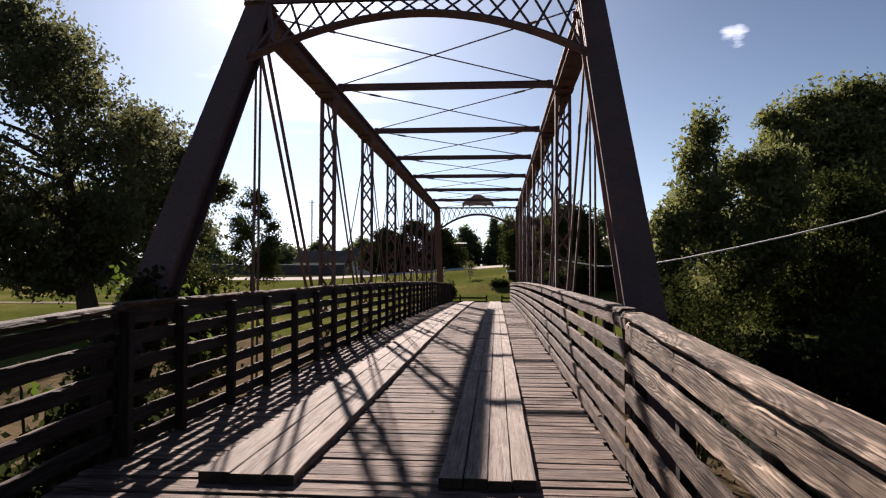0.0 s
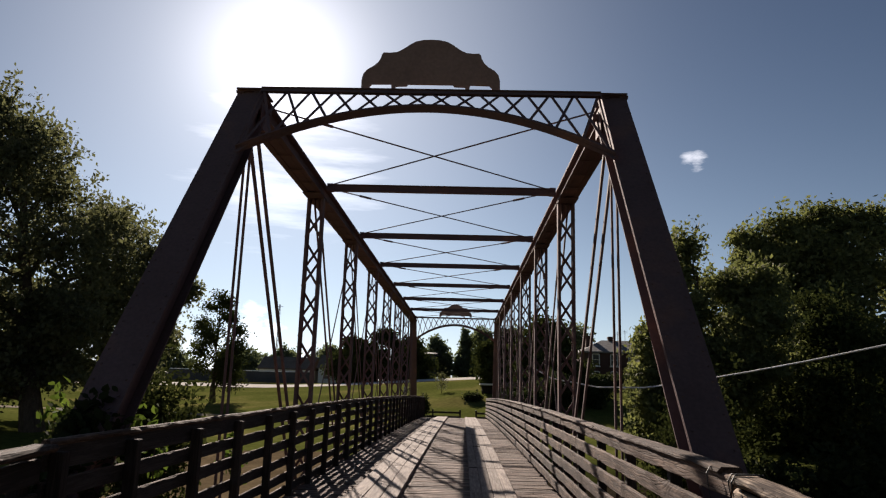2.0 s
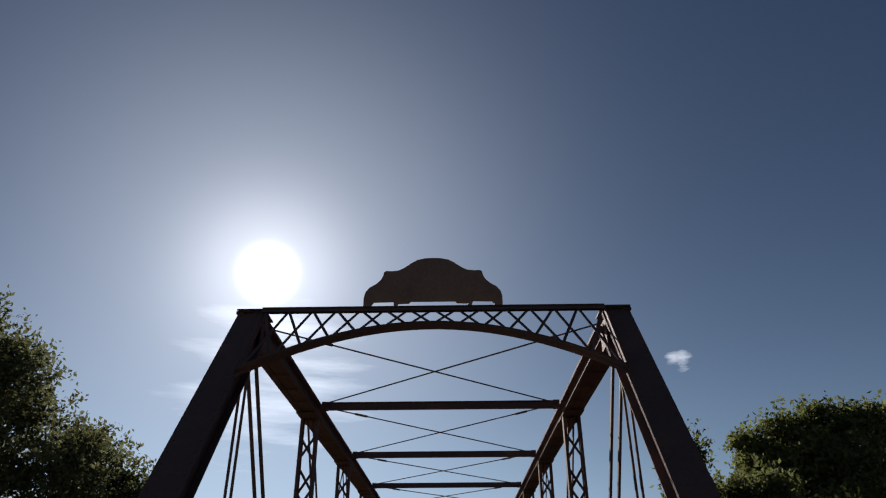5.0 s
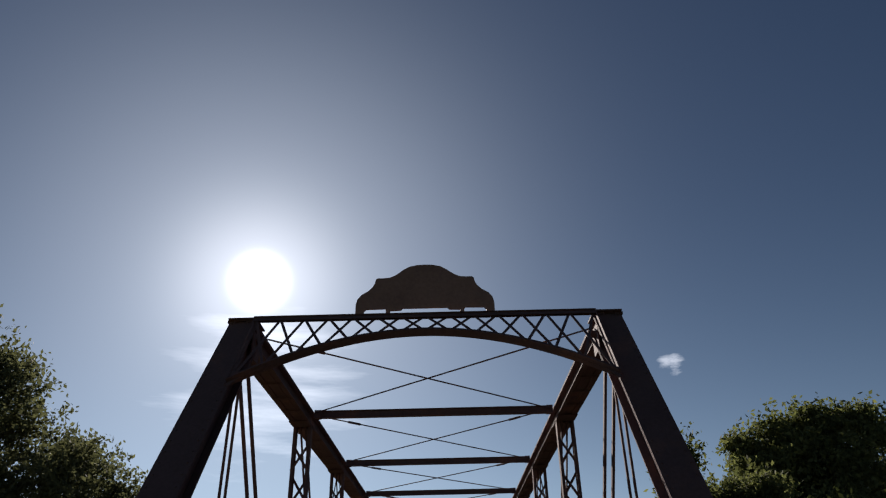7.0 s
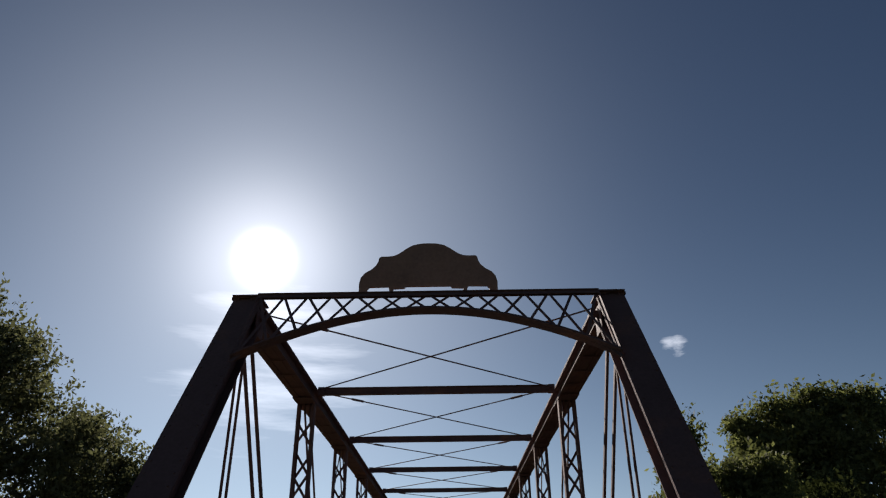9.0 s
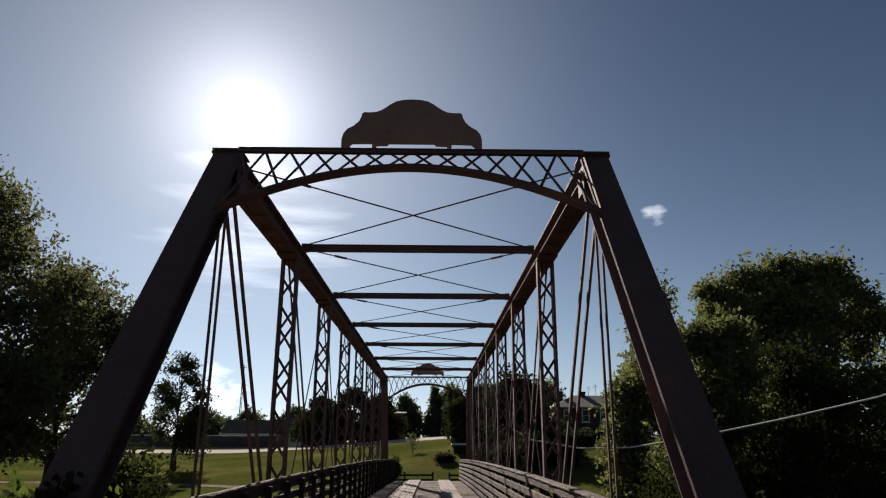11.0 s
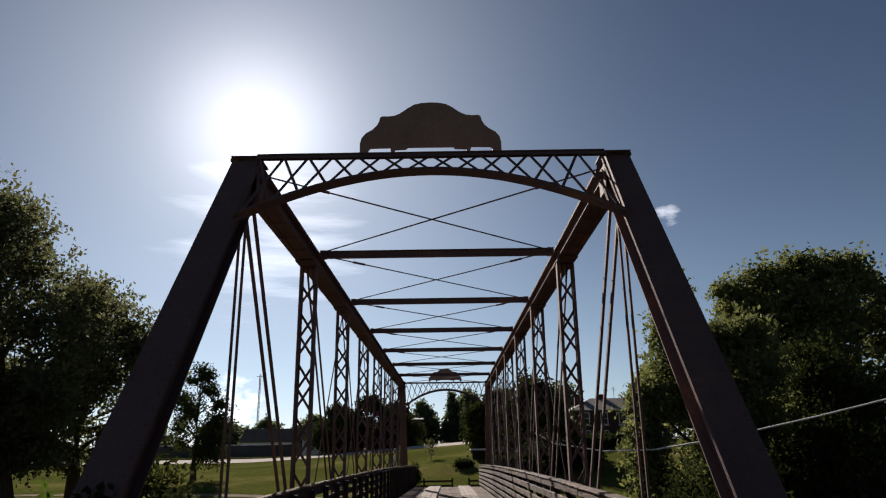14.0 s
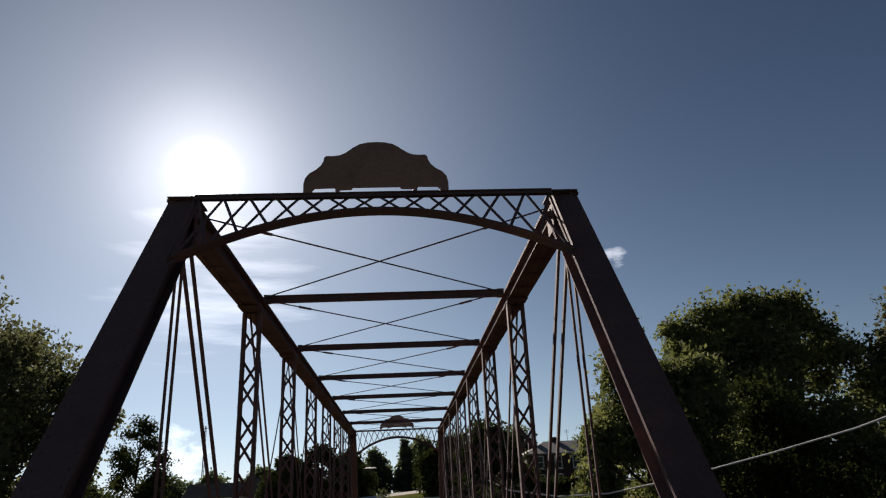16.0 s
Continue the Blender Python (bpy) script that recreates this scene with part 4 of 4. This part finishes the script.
# the bank on the sunny side
tree((12.8, 27), 11.6, 3.7, "leafy green tree on the creek bank, lit from behind", LEAF_LIGHT, seed=6, trunk=0.3, first=0.12, clusters=2300, leaves=20, size=0.13, radius=0.6,
     lobes=[(-0.6, 0, 10.7, 0.8, 1.0, 1.0), (-1.1, 0.3, 9.3, 1.0, 1.2, 1.0), (1.6, 0.5, 8.6, 1.3, 1.3, 1.0), (3.0, 0, 8.9, 1.3, 1.3, 1.1), (-0.6, 0.2, 7.4, 1.6, 1.6, 1.3), (2.6, -0.6, 6.8, 1.8, 1.8, 1.3),
            (-1.0, 0.4, 5.5, 1.3, 1.4, 1.2), (0.8, -0.8, 4.9, 1.8, 1.8, 1.3), (3.0, 0.5, 4.6, 1.9, 1.9, 1.3), (1.2, 0.6, 2.8, 1.8, 1.8, 1.3), (-0.2, -0.5, 1.6, 1.5, 1.5, 1.0), (-3.0, -1, 2.6, 1.1, 1.2, 1.5), (-3.0, -1, 4.6, 1.0, 1.1, 1.3), (-2.6, -1, 6.0, 0.9, 1.0, 0.8), (-2.6, -1, 1.0, 1.3, 1.4, 1.2)])
tree((31.8, 53), 18.3, 6.8, "dense tall green tree on the creek bank", LEAF_LIGHT, seed=7, trunk=0.5, first=0.15, clusters=3200, leaves=14, size=0.22, radius=1.15,
     extra=[(-2.4, 0, 16.1, 1.9, 1.9, 1.6), (0.9, 0, 17.4, 1.7, 1.7, 1.4), (-4.7, 0, 14.6, 1.7, 1.7, 1.6), (3.8, 0, 17.0, 2.0, 2.0, 1.6), (-0.8, 1, 15.2, 2.2, 2.2, 1.8), (2.4, -1, 16.4, 1.5, 1.5, 1.2), (-3.2, -1.5, 12.4, 2.4, 2.4, 2.0), (1.5, -2, 13.4, 2.8, 2.8, 2.2)])
tree((26.8, 54), 17.2, 5.0, "dense green tree on the creek bank", LEAF_LIGHT, seed=14, trunk=0.4, first=0.15, clusters=1700, leaves=20, size=0.22, radius=0.9)
tree((37, 53), 19.6, 8.0, "dense tall green tree on the creek bank", LEAF_LIGHT, seed=8, trunk=0.5, first=0.12, clusters=2700, leaves=15, size=0.22, radius=1.2)
tree((48, 50), 19, 8.0, "dense tall green tree on the creek bank", LEAF, seed=9, trunk=0.5, first=0.12, clusters=2300, leaves=20, size=0.22, radius=1.1)
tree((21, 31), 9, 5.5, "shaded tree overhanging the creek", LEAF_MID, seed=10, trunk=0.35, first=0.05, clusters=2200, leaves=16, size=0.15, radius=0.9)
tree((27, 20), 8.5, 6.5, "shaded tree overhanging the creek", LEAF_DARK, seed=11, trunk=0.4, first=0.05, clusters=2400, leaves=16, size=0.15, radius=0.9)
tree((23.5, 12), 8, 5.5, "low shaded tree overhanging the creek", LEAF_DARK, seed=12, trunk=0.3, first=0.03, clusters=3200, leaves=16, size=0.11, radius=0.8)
for i, (x, y, h, s) in enumerate(((-4.5, 114, 8.0, 3.4), (4, 114, 9.5, 4.5), (9.5, 112, 9.5, 5), (-31, 112, 6.5, 4), (-24, 116, 7, 4), (-40, 120, 6, 5), (-52, 112, 6, 5), (31, 96, 11, 5), (20, 112, 10, 5), (-70, 100, 9, 6))):
    tree((x, y), h, s, "dark distant tree beyond the lawn", LEAF_FAR, seed=30 + i, trunk=0.25, first=0.25, clusters=520, leaves=12, size=0.3, radius=0.85)
# round-headed trees before and beyond the road, dark against the light
for i, (x, y, h, s) in enumerate(((-15.9, 94, 7.3, 3.9), (-11.4, 95, 8.2, 3.6), (-7.2, 93, 6.6, 3.2), (8.6, 60, 7.6, 4.2), (5.2, 66, 6.4, 3.2))):
    tree((x, y), h, s, "dense round-headed dark tree on the lawn", LEAF_MID, seed=130 + i, trunk=0.25, first=0.16, clusters=1100, leaves=14, size=0.2, radius=0.75)


def conifer(at, height, width, seed):
    """A spire of drooping sprays round a straight trunk."""
    x, y = at
    root = thing("conifer", "dark pointed evergreen behind the road", "tree", (x, y, ground_z(x, y)))
    lobes = [(0, 0, height * (0.12 + 0.84 * i / 11), width * (1 - 0.86 * i / 11), width * (1 - 0.86 * i / 11), height * 0.07) for i in range(12)]
    bm = bmesh.new()
    tube(bm, ((0, 0, -0.3), (0, 0, height * 0.5), (0, 0, height * 0.96)), (0.3, 0.18, 0.04), 7)
    part("trunk", bm, BARK, root)
    me, _ = crown_mesh("crown", lobes, 500, 10, 0.3, 0.7, LEAF_FAR, seed)
    part("crown", me, None, root)


conifer((0.7, 112), 8.8, 2.3, 61)

# unseen trees added on the near bank, beside the walker, to block skylight
for i, (x, y, h, s) in enumerate(((10.5, -9, 16, 5.5), (16.0, -3, 16, 5.5), (9, -18, 16, 6))):
    tree((x, y), h, s, "unseen leafy tree added on the near bank to block skylight", LEAF_DARK, seed=80 + i, trunk=0.35, first=0.05, clusters=1100, leaves=16, size=0.24, radius=0.9)

for x, y, h, s, i in ((-4.4, 57, 1.9, 0.6, 1), (-1.6, 60, 2.3, 0.65, 2)):
    tree((x, y), h, s, "young light green sapling on the grassy mound", LEAF, seed=60 + i, trunk=0.04, first=0.3, clusters=45, leaves=8, size=0.09, radius=0.4, name="sapling")
bush((1.4, 53), 0.75, 0.42, "low dark shrub on the lawn", LEAF_DARK, 71)
for i, (x, y, r, h) in enumerate(((12.5, 66, 2.2, 1.3), (16, 68, 2.4, 1.2), (20, 67, 2.4, 1.3), (9, 64, 1.8, 1.4))):
    bush((x, y), r, h, "dark clipped hedge shrub before the brick house", LEAF_DARK, 90 + i, clusters=260, size=0.2, radius=0.5)
for i, (x, y, r, h) in enumerate(((5.6, 47, 1.6, 2.2), (8.2, 50, 2.0, 2.6), (11.0, 52, 2.0, 2.4), (6.6, 55, 1.8, 2.4))):
    bush((x, y), r, h, "dark shaded shrub under the lawn trees", LEAF_DARK, 150 + i, clusters=420, leaves=14, size=0.12, radius=0.45)


def draped_creeper(x, y, lobes, label, seed, clusters, mat):
    """A heavy creeper hung over a railing: woody stems from the bank and a skin of small leaves."""
    z0 = ground_z(x, y)
    root = thing("creeper", label, "plant", (x, y, z0))
    rnd = random.Random(seed)
    own = [(lx - x, ly - y, lz - z0, rx, ry, rz) for lx, ly, lz, rx, ry, rz in lobes]
    bm = bmesh.new()
    for lx, ly, lz, rx, ry, rz in own:
        for _ in range(2):
            e = Vector((lx + rnd.uniform(-0.5, 0.5) * rx, ly + rnd.uniform(-0.5, 0.5) * ry, lz + rnd.uniform(-0.3, 0.5) * rz))
            tube(bm, ((rnd.uniform(-0.15, 0.15), rnd.uniform(-0.2, 0.2), -0.2), (e.x * 0.2, e.y * 0.6, e.z * 0.55), e), (0.018, 0.013, 0.005), 5)
    part("stem", bm, BARK, root)
    me, _ = crown_mesh("foliage", own, clusters, 9, 0.045, 0.13, mat, seed, True)
    part("foliage", me, None, root)


draped_creeper(-2.75, -4.2, [(-2.55, -4.25, 0.55, 0.3, 0.4, 0.35), (-2.5, -3.95, 1.0, 0.3, 0.36, 0.32), (-2.5, -3.65, 1.4, 0.28, 0.32, 0.3), (-2.48, -3.38, 1.75, 0.26, 0.26, 0.26), (-2.2, -4.6, 0.5, 0.12, 0.4, 0.3), (-2.3, -4.1, 0.8, 0.14, 0.4, 0.3)],
               "dark shaded creeper wound round the foot of the end post", 301, 700, LEAF_DARK)
for i, (x, y, zs, r, n) in enumerate(((-2.97, -2.8, (1.95, 1.8, 1.6), 0.1, 12), (-2.95, -4.3, (1.05, 1.15, 0.9), 0.12, 7), (-2.95, -3.6, (0.65, 0.8, 0.5), 0.15, 7), (-2.95, -1.45, (1.75, 1.5), 0.15, 8), (-3.45, 0.4, (1.5, 1.25, 1.0), 0.2, 13), (-3.2, 2.5, (1.2, 1.0, 0.8), 0.35, 24), (-2.9, -5.6, (0.3, 0.5), 0.2, 7))):
    vine(x, y, zs, r, "green creeper climbing from the bank beside the railing", 200 + i, n)
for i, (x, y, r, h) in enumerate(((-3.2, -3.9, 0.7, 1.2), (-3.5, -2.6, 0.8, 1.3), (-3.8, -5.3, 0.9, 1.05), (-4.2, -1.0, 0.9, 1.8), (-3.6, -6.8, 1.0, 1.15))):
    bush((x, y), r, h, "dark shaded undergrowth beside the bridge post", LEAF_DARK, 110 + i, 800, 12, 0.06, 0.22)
bush((-5.25, 4), 0.75, 3.7, "leafy bush growing up the creek bank", LEAF_MID, 103, 800, 12, 0.06, 0.28)
bush((-2.15, 37.4), 0.42, 1.35, "dark tangle of creeper over the end of the railing", LEAF_DARK, 105, 260, 12, 0.06, 0.2)
bush((6.6, 9.5), 1.6, 5.6, "leafy bush growing up the creek bank", LEAF_MID, 104, 700, 14, 0.06, 0.3)

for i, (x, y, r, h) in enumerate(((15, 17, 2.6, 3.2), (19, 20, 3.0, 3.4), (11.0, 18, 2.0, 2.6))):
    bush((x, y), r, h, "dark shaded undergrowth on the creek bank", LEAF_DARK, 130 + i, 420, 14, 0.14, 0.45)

# ---- buildings beyond the road ----
BRICK = material("dark_red_brick", base=(0.075, 0.042, 0.036), rough=0.9, vary=0.2, scale=0.8, fine=12.0, bump=0.3, spec=0.2)
SLATE = material("grey_slate", base=(0.15, 0.145, 0.14), rough=0.8, vary=0.2, scale=1.0, fine=8.0, bump=0.2, stretch=(1, 1, 4), spec=0.2)
SIDING = material("pale_siding", base=(0.72, 0.69, 0.62), rough=0.8, vary=0.1, scale=0.6, fine=8.0, bump=0.1, spec=0.2)
BROWNROOF = material("brown_shingle", base=(0.14, 0.11, 0.085), rough=0.9, vary=0.2, scale=0.8, fine=8.0, bump=0.2, spec=0.1)
DARKWALL = material("dark_grey_wall", base=(0.055, 0.055, 0.056), rough=0.8, vary=0.15, scale=0.5, fine=6.0, bump=0.1, spec=0.2)
TRIM = material("white_trim", base=(0.7, 0.69, 0.66), rough=0.7, vary=0.06, bump=0.05)
PANE = material("window_glass", base=(0.02, 0.025, 0.03), rough=0.08, vary=0.1, bump=0.0)


def house(at, size, wall_h, roof_h, wall, roof, label, windows, hip=0.0, chimneys=(), over=0.3):
    """Walls, a hipped or gabled roof, framed windows on the side towards the lawn, and chimneys."""
    x, y = at
    w, d = size
    z = min(ground_z(x, y), ground_z(x + w, y), ground_z(x, y + d), ground_z(x + w, y + d)) - 0.3
    root = thing("house", label, "house", (x, y, z))
    bm = bmesh.new()
    box(bm, (0, 0, 0), (w, d, wall_h))
    part("wall", bm, wall, root)
    bm = bmesh.new()
    base = [bm.verts.new(v) for v in ((-over, -over, wall_h), (w + over, -over, wall_h), (w + over, d + over, wall_h), (-over, d + over, wall_h))]
    low = [bm.verts.new((v.co.x, v.co.y, wall_h - 0.18)) for v in base]
    ridge = [bm.verts.new((-over + hip, d / 2, wall_h + roof_h)), bm.verts.new((w + over - hip, d / 2, wall_h + roof_h))]
    bm.faces.new((base[0], base[1], ridge[1], ridge[0]))
    bm.faces.new((base[2], base[3], ridge[0], ridge[1]))
    bm.faces.new((base[1], base[2], ridge[1]))
    bm.faces.new((base[3], base[0], ridge[0]))
    for k in range(4):
        bm.faces.new((low[k], low[(k + 1) % 4], base[(k + 1) % 4], base[k]))
    bm.faces.new(low[::-1])
    top = part("roof", bm, roof, root)
    for cx, cy, ch in chimneys:
        bm = bmesh.new()
        box(bm, (cx - 0.4, cy - 0.3, wall_h), (cx + 0.4, cy + 0.3, ch), 0.02)
        box(bm, (cx - 0.48, cy - 0.38, ch - 0.25), (cx + 0.48, cy + 0.38, ch - 0.1))
        part("chimney", bm, wall, top)
    for wx, wz, ww, wh in windows:
        win = new("window")
        win.parent, win.location = root, (wx, 0, wz)
        bm = bmesh.new()
        for s in (-1, 1):
            box(bm, (s * ww / 2 - 0.05, -0.08, -wh / 2), (s * ww / 2 + 0.05, 0.0, wh / 2))
            box(bm, (-ww / 2 + 0.05, -0.08, s * wh / 2 - 0.05), (ww / 2 - 0.05, 0.0, s * wh / 2 + 0.05))
        box(bm, (-ww / 2 + 0.05, -0.06, -0.03), (ww / 2 - 0.05, -0.01, 0.03))
        part("window_frame", bm, TRIM, win)
        bm = bmesh.new()
        box(bm, (-ww / 2 - 0.15, -0.16, -wh / 2 - 0.17), (ww / 2 + 0.15, 0.0, -wh / 2 - 0.06))
        part("window_sill", bm, TRIM, win)
        bm = bmesh.new()
        box(bm, (-ww / 2 + 0.02, -0.03, -wh / 2 + 0.02), (ww / 2 - 0.02, -0.012, wh / 2 - 0.02))
        part("pane", bm, PANE, win)
    return root


house((15.8, 80), (12, 9), 4.0, 1.75, BRICK, SLATE, "two-storey dark red brick house with a grey hipped roof and chimneys",
      [(x, z, 0.85, 1.45) for x in (1.6, 3.9, 6.2, 8.5, 10.6) for z in (0.75, 2.95)], 3.5, ((1.5, 4.5, 6.3), (4.5, 4.5, 6.25)))
house((-33, 104), (8.5, 7), 2.6, 2.0, SIDING, BROWNROOF, "low pale bungalow with a brown shingle roof beyond the road", [(x, 1.5, 1.2, 1.1) for x in (1.6, 4.3, 6.8)])
house((-23.2, 104), (7.5, 7), 2.9, 2.1, SIDING, BROWNROOF, "small pale house with dark windows beyond the road", [(x, 1.6, 1.0, 1.2) for x in (1.4, 3.5, 5.6)])
house((-11, 106), (6.8, 8), 5.1, 0.4, DARKWALL, DARKWALL, "dark flat-roofed building among the far trees", [], 0.2)


brick_house = next(o for o in bpy.data.objects if o.name.startswith("house") and o.location.x > 10)
for x, h in ((5.4, 7.0), (6.4, 7.2)):
    bm = bmesh.new()
    rod(bm, (x, 4.5, 5.5), (x, 4.5, h), 0.03, sides=6)
    for k in range(3):
        rod(bm, (x - 0.35, 4.5, h - 0.12 - 0.14 * k), (x + 0.35, 4.5, h - 0.12 - 0.14 * k), 0.012, sides=5)
    part("aerial", bm, STEEL, brick_house)


def fence_run(a, b, posts, rails, height, mat, label, name="fence", cap=None):
    root = thing(name, label, "fence")
    a, b = Vector(a), Vector(b)
    zs = []
    for i in range(posts):
        p = a.lerp(b, i / (posts - 1))
        z = ground_z(p.x, p.y)
        zs.append((p, z))
        bm = bmesh.new()
        box(bm, (p.x - 0.06, p.y - 0.06, z - 0.3), (p.x + 0.06, p.y + 0.06, z + height), 0.01)
        part("post", bm, mat, root)
    for (p, za), (q, zb) in zip(zs, zs[1:]):
        for r, hh in rails:
            bm = bmesh.new()
            bar(bm, (p.x, p.y - 0.08, za + r), (q.x, q.y - 0.08, zb + r), 0.03, hh, (0, 0, 1))
            part("rail", bm, cap if cap and r > height - 0.15 else mat, root)
    return root


fence_run((-5.5, 41.0), (0.35, 41.2), 4, ((0.25, 0.13), (0.55, 0.13)), 0.75, POSTWOOD, "low dark timber post-and-rail fence beyond the bridge")
fence_run((1.5, 41.2), (6.5, 41.0), 4, ((0.25, 0.13), (0.55, 0.13)), 0.75, POSTWOOD, "low dark timber post-and-rail fence beyond the bridge")
fence_run((-46, 92), (-22, 92.5), 9, ((0.85, 1.6), (1.75, 0.12)), 1.8, DARKWALL, "long dark board fence with a pale top rail", cap=TRIM)


def shelter(x, y, w, d, h):
    root = thing("shelter", "low open shelter with a pale flat roof on the lawn", "shelter", (x, y, ground_z(x, y)))
    for px in (0.1, w - 0.1):
        for py in (0.1, d - 0.1):
            bm = bmesh.new()
            box(bm, (px - 0.07, py - 0.07, -0.2), (px + 0.07, py + 0.07, h - 0.1))
            part("post", bm, POSTWOOD, root)
    bm = bmesh.new()
    box(bm, (-0.2, -0.2, h - 0.1), (w + 0.2, d + 0.2, h + 0.06), 0.02)
    part("roof", bm, SIDING, root)
    bm = bmesh.new()
    box(bm, (0, d - 0.15, 0), (w, d - 0.05, h - 0.1))
    part("back_wall", bm, POSTWOOD, root)


shelter(2.3, 57, 1.35, 1.4, 0.95)
post_ = thing("marker_post", "pale timber marker post beyond the bridge", "post", (-3.9, 44.0, ground_z(-3.9, 44.0)))
bm = bmesh.new()
box(bm, (-0.09, -0.09, -0.3), (0.09, 0.09, 2.3), 0.015)
part("shaft", bm, SIDING, post_)
mast = thing("radio_mast", "thin far lattice radio mast on the skyline", "mast", (-84, 300, ground_z(-84, 300)))
bm = bmesh.new()
for k in range(3):
    t = 2 * math.pi * k / 3
    rod(bm, (math.cos(t) * 0.5, math.sin(t) * 0.5, -1), (math.cos(t) * 0.3, math.sin(t) * 0.3, 33), 0.12, sides=5)
for k in range(16):
    rod(bm, (0.4, -0.2, 2 * k), (-0.4, 0.2, 2 * k + 2), 0.06, sides=5)
rod(bm, (-1.6, 0, 32), (1.6, 0, 32), 0.1, sides=5)
part("lattice", bm, STEEL, mast)

# ---- the cable ----
bm = bmesh.new()
pts = [(2.36, 9.3, 2.72), (2.75, 8.7, 2.46), (3.7, 7.6, 2.27), (4.6, 6.75, 2.29), (5.36, 5.95, 2.44), (6.21, 5.05, 2.65), (6.95, 4.23, 2.85), (7.95, 3.15, 3.15), (10.5, 0.3, 4.2), (14, -3.6, 5.7)]
tube(bm, pts, [0.016] * len(pts), 7)
part("cable", bm, CABLE)
tagged(bpy.data.objects["cable"], "slack white cable strung from the truss over the bank", "cable")

# ---- fallen leaves and grit on the deck ----
rng = np.random.default_rng(5)
bm = bmesh.new()
for i in range(260):
    y = float(rng.uniform(-5, 34)) if i < 120 else float(rng.normal(20, 4))
    x = float(rng.choice((-1.75, -0.2, 0.1, 0.45, 1.65)) + rng.normal() * 0.16)
    s, a = float(rng.uniform(0.015, 0.04)), float(rng.uniform(0, 6.28))
    z = deck_z(y) + (0.075 if -1.1 < x < -0.375 or 0.665 < x < 1.36 else 0.006)
    c, d = math.cos(a) * s, math.sin(a) * s
    q = [(x - c, y - d, z), (x + d * 0.5, y - c * 0.5, z + s * 0.25), (x + c, y + d, z + s * 0.1), (x - d * 0.5, y + c * 0.5, z + s * 0.3)]
    bm.faces.new([bm.verts.new(v) for v in q])
part("leaf_litter", bm, BARK, None, "scattered dry brown leaves and grit on the deck", "stuff")

# ---- the cross planks, last ----
plank_kinds = [plank_mesh("plank", 4.1, 0.142, 0.055, PLANK, 40 + k, 0.005, 5) for k in range(8)]
rnd = random.Random(77)
y = -12.3
while y < 35.2:
    ob = part("plank", plank_kinds[rnd.randrange(8)], None, deck)
    ob.matrix_basis = Matrix.Translation((rnd.uniform(-0.03, 0.03), y, deck_z(y) + rnd.uniform(-0.006, 0.003))) @ Matrix.Rotation(rnd.uniform(-0.0016, 0.0016), 4, "Z") @ Matrix.Rotation(math.pi * rnd.randrange(2), 4, "Z")
    y += 0.15 + rnd.uniform(-0.002, 0.006)
